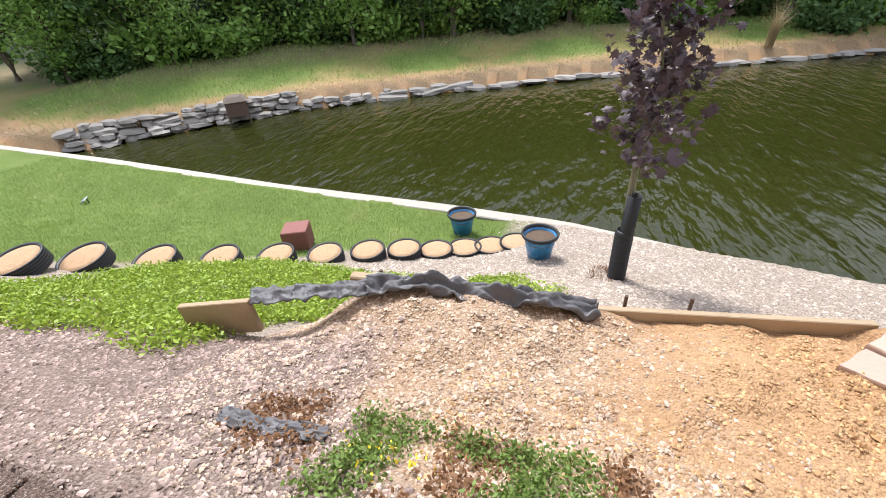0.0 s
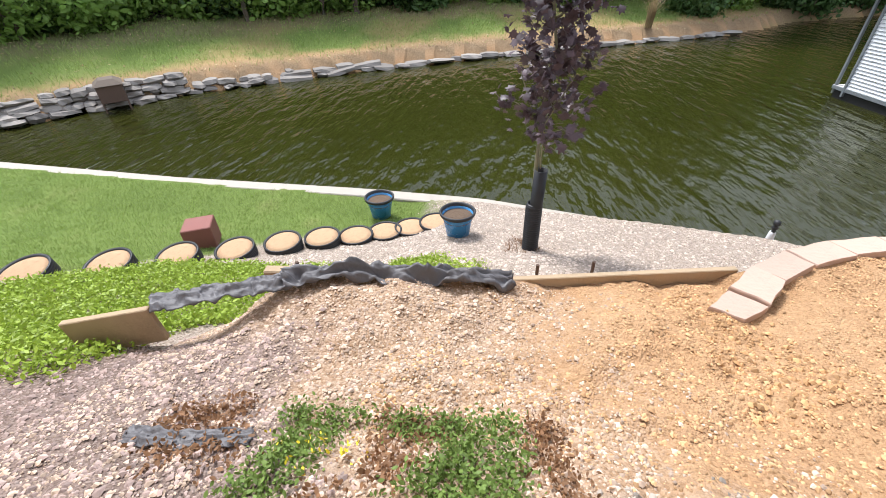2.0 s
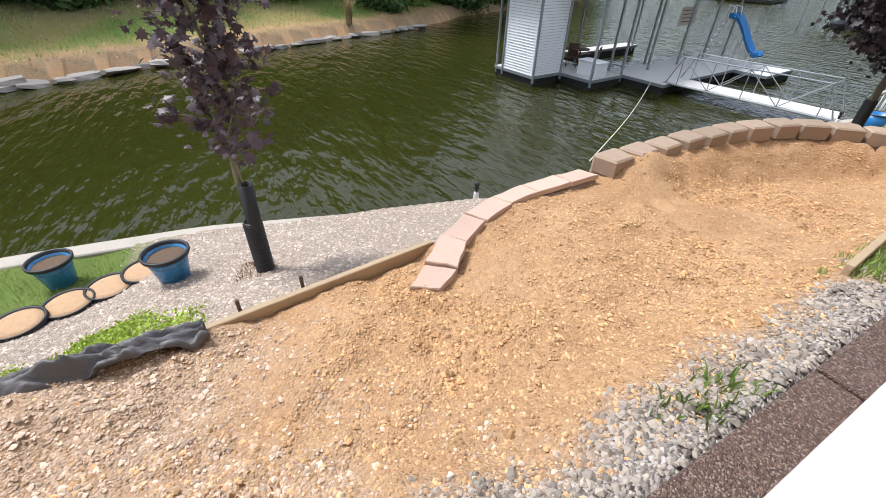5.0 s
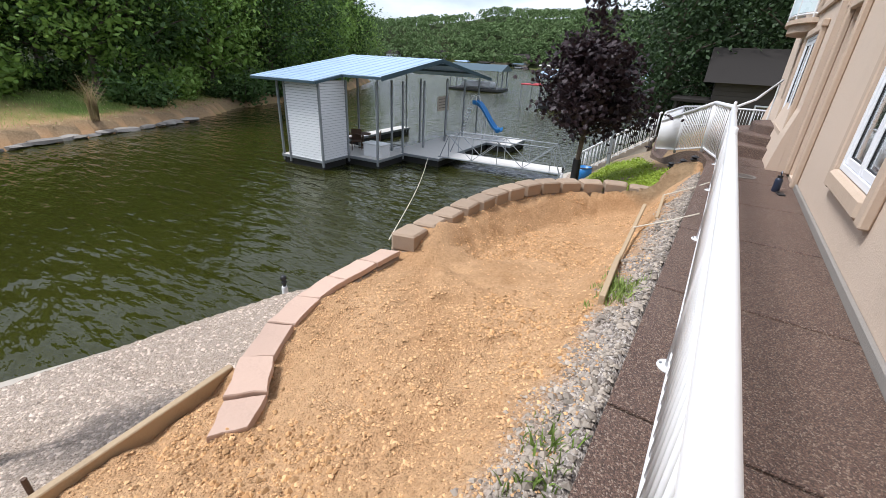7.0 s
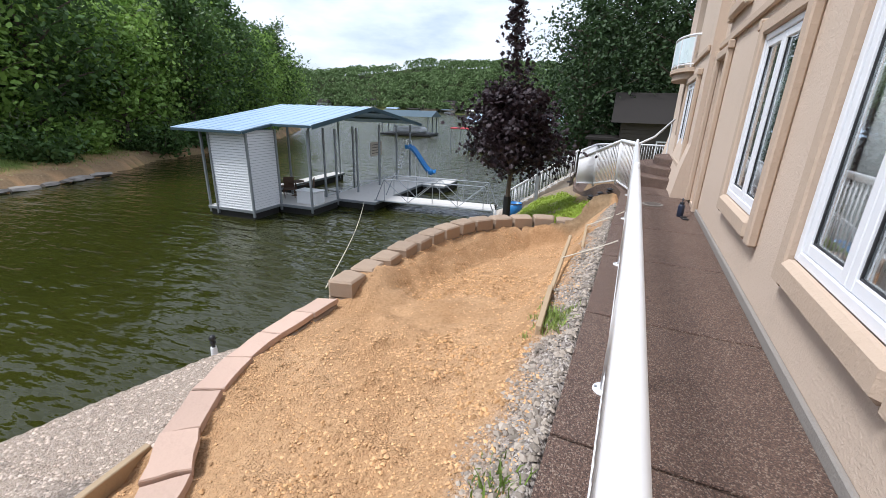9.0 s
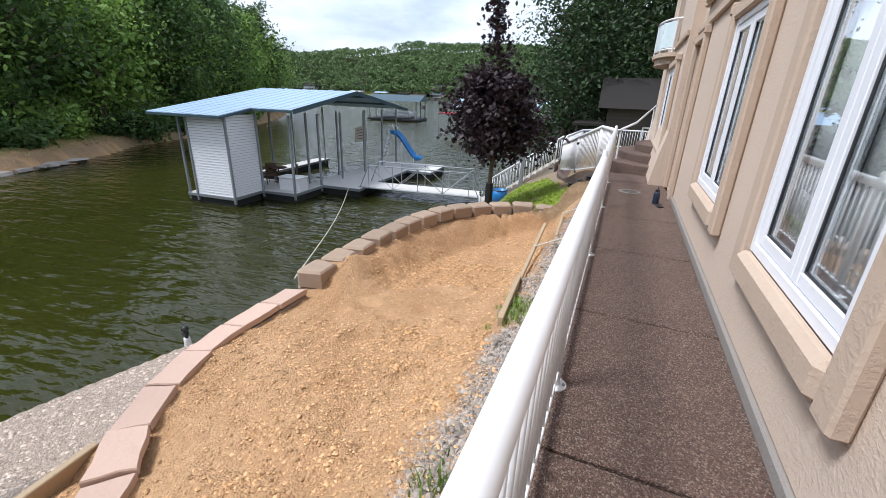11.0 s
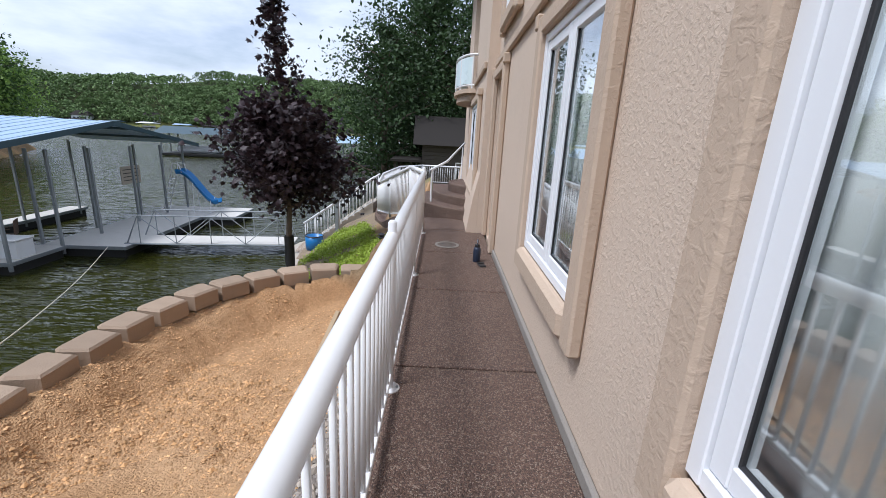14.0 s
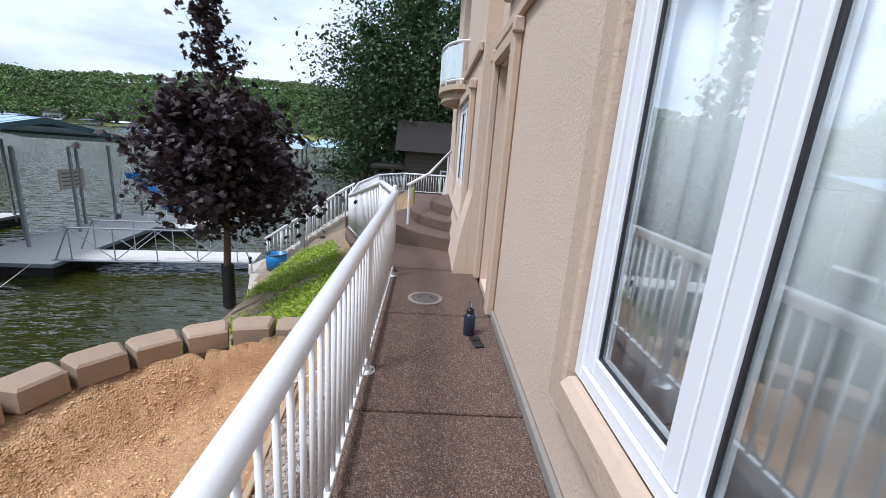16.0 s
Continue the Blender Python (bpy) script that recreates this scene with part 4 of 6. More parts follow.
cloth([(-1.74, -1.39, -0.45), (-1.92, -0.98, -0.48), (-2.08, -0.60, -0.5)], 0.24, "flattened grey weed fabric along the board", 0.035, 2)
cloth([(-2.08, -0.62, -0.48), (-2.2, -0.2, -0.49), (-2.25, 0.25, -0.53), (-2.30, 0.65, -0.58), (-2.40, 1.08, -0.68)], 0.22, "crumpled dark grey weed fabric draped over the edging", 0.10, 5, tilt=0.6)
cloth([(-0.78, -0.80, zat(-0.78, -0.80)), (-0.74, -0.5, zat(-0.74, -0.5)), (-0.8, -0.2, zat(-0.8, -0.2))], 0.11, "torn strip of grey weed fabric on the gravel", 0.014, 9, tilt=0.0)

# ---- ring edging ----
RINGS = [(-6.28, 0.02, -2.56), (-6.15, -0.42, -2.56), (-6.0, -0.88, -2.57), (-5.8, -1.36, -2.57), (-5.58, -1.88, -2.54), (-5.3, -2.45, -2.46), (-4.92, -3.05, -2.35), (-4.5, -3.68, -2.18), (-3.98, -4.25, -1.95), (-3.42, -4.78, -1.67), (-2.87, -5.22, -1.34), (-2.4, -5.55, -1.04)]
ring0 = None
for i, (x, y, z) in enumerate(RINGS):
    if ring0 is None:
        ring0 = thing("planter_ring", (0, 0, 0), "ribbed black plastic ring filled with tan gravel", "garden edging", "row of gravel rings")
        prof = [(0.215, 0.0), (0.235, 0.01)]
        for k in range(5):
            prof += [(0.248, 0.02 + k * 0.034), (0.248, 0.038 + k * 0.034), (0.232, 0.044 + k * 0.034)]
        prof += [(0.244, 0.195), (0.248, 0.205), (0.228, 0.205), (0.216, 0.185), (0.216, 0.0)]
        part("ring", Mesh().lathe([(q * 1.24, w) for q, w in prof], 40, caps=False), BLACK, ring0, "ribbed black plastic wall", True)
        part("gravel_fill", Mesh().lathe([(0.27, 0.05), (0.27, 0.186), (0.18, 0.197), (0.06, 0.203), (0.004, 0.204)], 36), SANDFILL, ring0, "tan pea gravel", True)
        ring0.matrix_world = pose(x, y, zat(x, y) - 0.14, 0, 0, 0)
    else:
        up = min(1.0, max(0.0, (i - 3) / 7))
        copy_thing(ring0, pose(x, y, min(z - 0.13, zat(x, y) + 0.0), 0, 11 * up, 0) if i > 3 else pose(x, y, min(z - 0.15, zat(x, y) - 0.1), 0, 0, 50 * i))


# ---- pots, box, lights ----
def pot(at, label):
    e = thing("flower_pot", at, label, "flower pot", "blue glazed pots")
    part("body", Mesh().lathe([(0.17, 0.0), (0.185, 0.01), (0.235, 0.3), (0.262, 0.40), (0.25, 0.40), (0.22, 0.3), (0.17, 0.05)], 36, caps=False), BLUEPOT, e, "mottled blue glazed wall", True)
    part("rim", Mesh().lathe([(0.262, 0.385), (0.29, 0.40), (0.298, 0.44), (0.288, 0.455), (0.262, 0.45), (0.25, 0.39)], 36, caps=False), BLACK, e, "black inner rim", True)
    part("soil", Mesh().lathe([(0.238, 0.30), (0.238, 0.36), (0.12, 0.375), (0.01, 0.37)], 28), SOIL, e, "dry brown soil")
    return e


pot((-5.62, 0.46, zat(-5.62, 0.46)), "blue glazed flower pot with dry soil on white gravel")
pot((-6.98, -1.17, zat(-6.98, -1.17)), "blue glazed flower pot with dry soil beside the lake wall")
bx = Mesh().box(-0.23, 0.23, -0.23, 0.23, 0, 0.44, 0.014)
b_ = single("utility_box", bx, BRICKRED, "dull red painted square box on the lawn", "utility box")
b_.matrix_world = pose(-5.40, -3.92, zat(-5.40, -3.92) - 0.02, 0, 0, 22)


def solar(at, label, h=0.3):
    e = thing("solar_light", at, label, "solar light", "solar garden lights")
    part("housing", Mesh().lathe([(0.062, 0.0), (0.066, 0.01), (0.05, h * 0.55), (0.045, h * 0.58)], 20), WHITE, e, "white tapered housing", True)
    part("lamp_cage", Mesh().lathe([(0.03, h * 0.58), (0.03, h * 0.7), (0.05, h * 0.72), (0.05, h * 0.76), (0.032, h * 0.78), (0.032, h * 0.84), (0.056, h * 0.86), (0.05, h * 0.95), (0.02, h)], 20), BLACK, e, "black tiered cap", True)
    return e


solar((-6.0, 5.66, -2.80), "small white and black solar lighthouse lamp on the lake wall", 0.52)
solar((-5.0, 17.95, -2.82), "small white and black solar lighthouse lamp by the gangway", 0.55)
fl = thing("garden_spotlight", (-6.81, -11.5, zat(-6.81, -11.5)), "small grey solar spotlight in the lawn", "spotlight")
part("panel", Mesh().box(-0.1, 0.1, -0.08, 0.08, 0.12, 0.15, 0.01, pose(0, 0, 0, 25, 15, 20)), GALV, fl)
part("stem", Mesh().tube([(0, 0, -0.05), (0, 0, 0.14)], 0.015), BLACK, fl)

# ---- boat dock ----
DX, DY, DZ = -14.4, 13.98, -2.93
dock = thing("boat_dock", (DX, DY, DZ), "covered floating boat dock with grey decking and blue metal roof", "boat dock", rz=5)


def deck(a0, a1, b0, b1):
    m = Mesh()
    b = b0
    while b < b1 - 0.01:
        m.box(a0, a1, b, min(b + 0.138, b1), -0.04, 0.0, 0.004)
        b += 0.144
    part("decking", m, DECK, dock, "grey weathered deck boards")
    fr = Mesh().box(a0 - 0.02, a1 + 0.02, b0 - 0.03, b0 - 0.005, -0.13, -0.005).box(a0 - 0.02, a1 + 0.02, b1 + 0.005, b1 + 0.03, -0.13, -0.005)
    fr.box(a0 - 0.03, a0 - 0.005, b0, b1, -0.13, -0.005).box(a1 + 0.005, a1 + 0.03, b0, b1, -0.13, -0.005)
    part("edge_frame", fr, GALV, dock)
    part("float", Mesh().box(a0 + 0.04, a1 - 0.04, b0 + 0.04, b1 - 0.04, -0.75, -0.12, 0.03), FLOAT, dock, "black float tubs")


deck(-2.5, 0.0, 0.0, 1.6)
deck(-3.4, 1.73, 1.65, 3.75)
deck(0.9, 3.7, 3.8, 12.2)
deck(-3.4, -2.6, 3.8, 11.0)
deck(3.75, 5.2, 9.5, 12.2)
# shed
H = 3.28
# Grey body behind the siding gaps paints the shadow lines under the laps
shed = part("shed", Mesh().box(-1.96, -0.02, 0.03, 1.62, 0.0, H - 0.02, 0.01), GALV, dock, "white lap sided storage room, grey body standing for lap shade")
for k in range(30):
    z0 = k * H / 30
    z1 = z0 + H / 30 - 0.016
    m = Mesh()
    m.add([(-1.97, -0.008, z0), (-0.01, -0.008, z0), (-0.01, 0.027, z1), (-1.97, 0.027, z1), (-1.97, 0.03, z0), (-0.01, 0.03, z0)], [(0, 1, 2, 3), (4, 5, 1, 0)])
    m.add([(0.014, 0.02, z0), (0.014, 1.62, z0), (-0.018, 1.62, z1), (-0.018, 0.02, z1), (-0.02, 0.02, z0), (-0.02, 1.62, z0)], [(0, 1, 2, 3), (4, 5, 1, 0)])
    part("siding_board", m, SIDING, shed)
# posts
for a, b in ((0, 0), (-1.98, 0), (0.03, 1.65), (1.70, 1.68), (1.70, 3.7), (1.72, 5.6), (1.72, 8.0), (1.75, 10.2), (1.9, 11.9), (0.95, 3.85), (0.95, 6.5), (0.95, 9.5), (-2.46, 0.05), (-2.65, 4.5), (-2.65, 7.5), (-2.65, 10.6), (-0.9, 3.6)):
    part("roof_post", Mesh().box(a - 0.045, a + 0.045, b - 0.045, b + 0.045, -0.3, H + 0.02, 0.008), GALV, dock)
# roof
E0, R0, BM = H, H + 1.02, 6.4
rv = Mesh()


def roof_z(b):
    return E0 + (R0 - E0) * (1 - abs(b - BM) / 6.9)


n = 22
a0, a1 = -3.5, 2.25
for side in (0, 1):
    for i in range(n):
        x0, x1 = a0 + (a1 - a0) * i / n, a0 + (a1 - a0) * (i + 1) / n
        xm = (x0 + x1) / 2
        lo = (-0.42 if xm < 0.25 else 1.25) if side == 0 else 12.9
        h = 0.014 if i % 2 == 0 else 0.0
        v = [(x0, lo, roof_z(lo) + h), (x1, lo, roof_z(lo) + h), (x1, BM, R0 + h), (x0, BM, R0 + h)]
        rv = Mesh().add(v + [(p[0], p[1], p[2] - 0.03) for p in v], [(0, 1, 2, 3) if side == 0 else (3, 2, 1, 0), (7, 6, 5, 4), (0, 4, 5, 1), (0, 3, 7, 4), (1, 5, 6, 2)])
        part("roof_panel", rv, ROOF, dock, "blue grey metal panel")
fs = Mesh()
fs.bar((a1 + 0.03, 1.25, roof_z(1.25) - 0.07), (a1 + 0.03, BM, R0 - 0.07), 0.03, 0.19).bar((a1 + 0.03, BM, R0 - 0.07), (a1 + 0.03, 12.9, roof_z(12.9) - 0.07), 0.03, 0.19)
fs.bar((a0, -0.44, roof_z(-0.42) - 0.06), (0.25, -0.44, roof_z(-0.42) - 0.06), 0.03, 0.1).bar((0.25, 1.23, roof_z(1.25) - 0.06), (a1, 1.23, roof_z(1.25) - 0.06), 0.03, 0.1).bar((0.27, -0.42, roof_z(-0.42) - 0.06), (0.27, 1.25, roof_z(1.25) - 0.06), 0.03, 0.1)
part("fascia", fs, TRIM_BLUE, dock, "dark teal fascia")
und = Mesh()
for b in (2.5, 5.0, 7.6, 10.2):
    und.bar((a0 + 0.1, b, roof_z(b) - 0.09), (a1 - 0.1, b, roof_z(b) - 0.09), 0.05, 0.1)
part("purlin", und, TRIM_BLUE, dock)

DM = pose(DX, DY, DZ, 0, 0, 5)


def on_dock(name, a, b, label, category, group="", rz=0):
    e = thing(name, DM @ Vector((a, b, 0)), label, category, group, rz=5 + rz)
    return e


db = on_dock("deck_box", 1.05, 2.35, "long white storage bench box on the dock deck", "deck box")
part("body", Mesh().box(-0.45, 0.62, -0.32, 0.32, 0, 0.55, 0.02), SIDING, db)
part("lid", Mesh().box(-0.48, 0.65, -0.35, 0.35, 0.553, 0.62, 0.02), WHITE, db)


def chair(a, b, r):
    e = on_dock("patio_chair", a, b, "dark metal patio chair with curved arms on the dock", "chair", "patio chairs", r)
    part("seat", Mesh().box(-0.25, 0.25, -0.25, 0.25, 0.4, 0.44, 0.015), RUST, e)
    part("backrest", Mesh().box(-0.25, 0.25, 0.22, 0.26, 0.45, 0.98, 0.015, pose(0, 0.0, 0, -6)), RUST, e)
    for x in (-0.23, 0.23):
        for y in (-0.22, 0.22):
            part("leg", Mesh().tube([(x, y, 0), (x, y, 0.41)], 0.016, 6), RUST, e)
        part("arm", Mesh().tube([(x, -0.22, 0.41), (x, -0.24, 0.64), (x, 0.2, 0.66)], 0.016, 6), RUST, e)


chair(-0.5, 2.9, 40)
chair(0.25, 3.3, -60)
chair(-1.3, 3.2, 150)
tb = on_dock("patio_table", -0.55, 3.45, "round dark metal patio table on the dock", "table")
part("tabletop", Mesh().lathe([(0.4, 0.68), (0.42, 0.7), (0.4, 0.72)], 24), RUST, tb)
part("pedestal", Mesh().lathe([(0.25, 0.0), (0.05, 0.05), (0.04, 0.68)], 14), RUST, tb)
sg = on_dock("dock_sign", 0.95, 8.4, "faded tan sign board hung between the dock posts", "sign")
part("board", Mesh().box(-0.02, 0.02, 0.0, 1.35, 1.55, 2.35), mat("faded_sign", (0.36, 0.31, 0.25), 0.8, var=0.2), sg)
for k in range(4):
    part("lettering", Mesh().box(0.021, 0.024, 0.12, 1.2 - 0.12 * (k % 2), 2.18 - k * 0.16, 2.22 - k * 0.16, 0.0005), DARKSIDING, sg)
sl = on_dock("water_slide", 2.05, 10.7, "blue plastic water slide with white ladder on the dock corner", "water slide", rz=0)
cv, cf = [], []
for i in range(25):
    t = i / 24
    x, z = 0.15 + 1.9 * t, 1.95 - 1.5 * sstep(0.08, 0.95, t) + 0.08 * (t > 0.9) * (t - 0.9) * 10
    for y, dz in ((-0.3, 0.2), (-0.27, 0.22), (-0.2, 0.02), (0.2, 0.02), (0.27, 0.22), (0.3, 0.2), (0.22, -0.03), (-0.22, -0.03)):
        cv.append((x, y, float(z) + dz))
    if i:
        cf += [((i - 1) * 8 + k, (i - 1) * 8 + (k + 1) % 8, i * 8 + (k + 1) % 8, i * 8 + k) for k in range(8)]
part("chute", Mesh().add(cv, cf), BLUEPLASTIC, sl, "blue plastic chute", True)
ld = Mesh()
for y in (-0.26, 0.26):
    ld.tube([(-0.62, y, 0), (-0.05, y, 1.9), (0.05, y, 2.45), (0.35, y, 2.4), (0.45, y, 2.0)], 0.022, 8)
part("ladder", ld, WHITE, sl, "white tubular ladder")
for k in range(7):
    t = 0.1 + k * 0.125
    part("rung", Mesh().box(-0.62 + 0.57 * t * 1.0 - 0.05, -0.62 + 0.57 * t + 0.05, -0.25, 0.25, 1.9 * t, 1.9 * t + 0.03), WHITE, sl)
for x, h in ((0.9, 1.5), (1.7, 0.75)):
    for y in (-0.24, 0.24):
        part("leg", Mesh().tube([(x, y * 1.3, 0), (x, y, h)], 0.02, 6), WHITE, sl)

# gangway
gw = thing("gangway", (-11.35, 18.55, DZ + 0.02), "galvanised truss gangway from the shore to the dock", "gangway", rz=9)
GL = 5.9
part("walk_deck", Mesh().box(0, GL, -0.1, 1.1, -0.03, 0.03), DECK, gw, "pale grey deck panels")
for y in (-0.12, 1.12):
    part("top_chord", Mesh().tube([(0.1, y, 0.0), (0.55, y, 1.05), (GL - 0.5, y, 1.05), (GL - 0.05, y, 0.0)], 0.026, 8), GALV, gw)
    part("bottom_chord", Mesh().tube([(0, y, -0.02), (GL, y, -0.02)], 0.03, 8), GALV, gw)
    for k in range(5):
        x = 0.55 + k * (GL - 1.05) / 4
        part("upright", Mesh().tube([(x, y, 0), (x, y, 1.05)], 0.018, 6), GALV, gw)
        if k < 4:
            x2 = x + (GL - 1.05) / 4
            part("brace", Mesh().tube([(x, y, 0.02 if k % 2 else 1.03), (x2, y, 1.03 if k % 2 else 0.02)], 0.016, 6), GALV, gw)
rope = []
for i in range(17):
    t = i / 16
    p = Vector((-11.8, 18.3, DZ - 0.05)).lerp(Vector((-3.18, 5.3, -0.66)), t)
    rope.append((p.x, p.y, p.z - 0.25 * math.sin(math.pi * t)))
single("mooring_cable", Mesh().tube(rope, 0.009, 6), ROPE, "pale mooring cable from the dock to the block wall", "cable")

# ---- trees ----
STAR = [(0, -0.5), (0.1, -0.28), (0.42, -0.34), (0.3, -0.08), (0.5, 0.14), (0.24, 0.16), (0.2, 0.36), (0.08, 0.3), (0, 0.55), (-0.08, 0.3), (-0.2, 0.36), (-0.24, 0.16), (-0.5, 0.14), (-0.3, -0.08), (-0.42, -0.34), (-0.1, -0.28)]
OVAL = [(0, -0.5), (0.22, -0.2), (0.25, 0.12), (0, 0.5), (-0.25, 0.12), (-0.22, -0.2)]
QUAD = [(0, -0.5), (0.34, -0.05), (0, 0.5), (-0.34, 0.05)]


def leaves(m, centres, size, shape, seed, droop=0.5):
    """Leaves at the centres, turned at random."""
    r = np.random.default_rng(seed)
    c = np.asarray(centres, float)
    n = len(c)
    s = size * r.uniform(0.6, 1.25, n)
    nr = r.normal(size=(n, 3))
    nr[:, 2] = np.abs(nr[:, 2]) * (0.6 + droop) + 0.25
    nr /= np.linalg.norm(nr, axis=1)[:, None]
    t = np.cross(nr, r.normal(size=(n, 3)))
    t /= np.linalg.norm(t, axis=1)[:, None]
    b = np.cross(nr, t)
    k = len(shape)
    sh = np.array(shape)
    bend = 0.35 * (np.abs(sh[:, 0]) + np.abs(sh[:, 1]) * 0.5)
    v = c[:, None] + s[:, None, None] * (t[:, None] * sh[None, :, :1] + b[:, None] * sh[None, :, 1:] - nr[:, None] * bend[None, :, None])
    base = len(m.v)
    m.v += [tuple(p) for p in v.reshape(-1, 3).tolist()]
    m.f += [tuple(range(base + i * k, base + i * k + k)) for i in range(n)]
    return m


def limbs(m, start, height, spread, n, r0, seed, first=0.3, bend=0.15):
    """A tapered trunk with limbs; returns points along the limbs."""
    r = random.Random(seed)
    p = [Vector(start)]
    for i in range(1, 9):
        p.append(Vector(start) + Vector((r.uniform(-1, 1) * bend * 0.15 * i, r.uniform(-1, 1) * bend * 0.15 * i, height * i / 8)))
    m.tube(p, [max(0.01, r0 * (1 - 0.11 * i)) for i in range(9)], 8)
    tips = []
    for k in range(n):
        t = first + (1 - first) * (k + 0.5) / n
        i = min(7, int(t * 8))
        q = p[i].lerp(p[i + 1], t * 8 - i)
        w = k * 2.4 + r.uniform(-0.4, 0.4)
        L = spread(t) * r.uniform(0.75, 1.1)
        pts_ = [q]
        for j in range(1, 5):
            pts_.append(q + Vector((math.cos(w) * L * j / 4, math.sin(w) * L * j / 4, L * (0.55 * j / 4 - 0.12 * (j / 4) ** 2 * (1 - t)) + r.uniform(-0.03, 0.03) * L)))
        m.tube(pts_, [max(0.004, r0 * 0.34 * (1 - 0.22 * j)) for j in range(5)], 5)
        for j in range(1, 5):
            tips.append((pts_[j], L))
    return tips, p


def cloud(tips, n, rad, seed):
    r = np.random.default_rng(seed)
    out = []
    per = max(1, n // len(tips))
    for p, L in tips:
        q = r.normal(size=(per, 3)) * rad * max(0.16, L) * np.array((1, 1, 0.75))
        out.append(np.array(p) + q)
    return np.concatenate(out)


# young purple maple with its sleeve
yt = thing("young_maple_tree", (-5.05, 1.58, -2.34), "young purple leaved maple tree in a black corrugated trunk guard", "tree")
tm = Mesh()
tips, _ = limbs(tm, (0, 0, 0.2), 5.2, lambda t: 0.52 * (1 - t) ** 0.6 + 0.16, 30, 0.036, 4, 0.3)
for k in range(3):
    tm.tube([(0.02 * k, 0.02, 1.4), (0.1 * k - 0.1, -0.1 + 0.05 * k, 2.0), (0.2 * k - 0.25, -0.32 + 0.3 * k, 2.6)], 0.008, 5)
part("trunk", tm, TWIG, yt, "slender green grey stems")
lm = leaves(Mesh(), cloud(tips, 1700, 0.24, 5), 0.13, STAR, 6)
part("crown", lm, PURPLE, yt, "dull purple maple leaves")
pf = [(0.118, 0.0)]
for k in range(22):
    pf += [(0.12, 0.01 + k * 0.038), (0.12, 0.028 + k * 0.038), (0.106, 0.034 + k * 0.038), (0.106, 0.044 + k * 0.038)]
part("trunk_guard", Mesh().lathe(pf + [(0.095, 0.86), (0.093, 0.3)], 24, caps=False), BLACK, yt, "black corrugated pipe", True)
part("upper_guard", Mesh().lathe([(0.088, 0.7), (0.088, 1.38), (0.076, 1.38), (0.076, 0.7)], 24, m=pose(0, 0, 0, -1.5, 1.5, 0), caps=False), BLACK, yt, "black slit pipe", True)

# dark purple tree past the block wall
pt = thing("purple_plum_tree", (-3.0, 12.42, -1.5), "dark purple leaved tree with a narrow leading spire", "tree")
tm = Mesh()
tips, tr = limbs(tm, (0, 0, -0.05), 6.1, lambda t: 0.72 * (1 - sstep(0.34, 0.66, t)) + 0.42 * (1 - t) + 0.16, 64, 0.07, 11, 0.22)
part("trunk", tm, BARK, pt)
low = [q for q in tips if q[0].z < 3.4]
high = [q for q in tips if q[0].z >= 3.4]
part("crown", leaves(leaves(Mesh(), cloud(low, 8200, 0.2, 8), 0.13, STAR, 9), cloud(high, 1100, 0.3, 18), 0.12, STAR, 19), DARKPURPLE, pt, "dark purple leaves")
part("trunk_guard", Mesh().lathe([(0.10, 0.0), (0.10, 0.75), (0.088, 0.75), (0.088, 0.0)], 18, caps=False), BLACK, pt, "black pipe sleeve")


def wood_tree(seed, h, spread, n, size, material, name="tree"):
    tm, e = Mesh(), None
    e = thing(name, (0, 0, 0), "broad leaved green tree in the woods above the lake", "tree", "trees of the wooded bank")
    tips, _ = limbs(tm, (0, 0, -0.3), h * 0.9, lambda t: spread * (0.55 + 0.6 * math.sin(math.pi * min(1, t * 1.05))) , 26, 0.022 * h, seed, 0.16, 0.5)
    part("trunk", tm, BARK, e)
    part("crown", leaves(Mesh(), cloud(tips, n, 0.27, seed + 1), size, OVAL, seed + 2), material, e)
    return e


protos = [wood_tree(21, 12, 3.0, 6000, 0.4, GREEN), wood_tree(22, 14, 3.3, 8500, 0.36, DEEPGREEN), wood_tree(23, 10, 2.8, 3800, 0.4, GREEN)]
rt = random.Random(12)
spots = []
for i in range(1, len(BANK) - 4):
    a, b = Vector(BANK[i]), Vector(BANK[i + 1])
    L = (b - a).length
    nrm = Vector((-(b - a).y, (b - a).x)).normalized()
    off0 = 10.5 if i < 8 else (5.5 if i < 9 else 3.0)
    k = 0.0
    while k < L:
        for row in range(3):
            p = a.lerp(b, k / L) + nrm * (off0 + row * 4.5 + rt.uniform(-1, 1.5)) + Vector((rt.uniform(-1, 1), rt.uniform(-1, 1)))
            spots.append((p.x, p.y, rt.uniform(1.0, 1.25) if i > 7 else rt.uniform(0.75, 1.15) if row else rt.uniform(0.55, 0.95)))
        k += 4.0
for i in range(9):
    spots.append((-18 - 5.2 * i + rt.uniform(-1, 1), -31 + rt.uniform(-2, 2), rt.uniform(0.8, 1.1)))
first = {}
for i, (x, y, s) in enumerate(spots):
    pr = protos[(i * 7 + i // 3) % 3]
    mm = pose(x, y, zat(x, y), 0, 0, rt.uniform(0, 360)) @ Matrix.Scale(s, 4)
    if pr not in first:
        first[pr] = 1
        pr.matrix_world = mm
    else:
        cpy = copy_thing(pr, Matrix.Identity(4))
        cpy.matrix_basis = mm
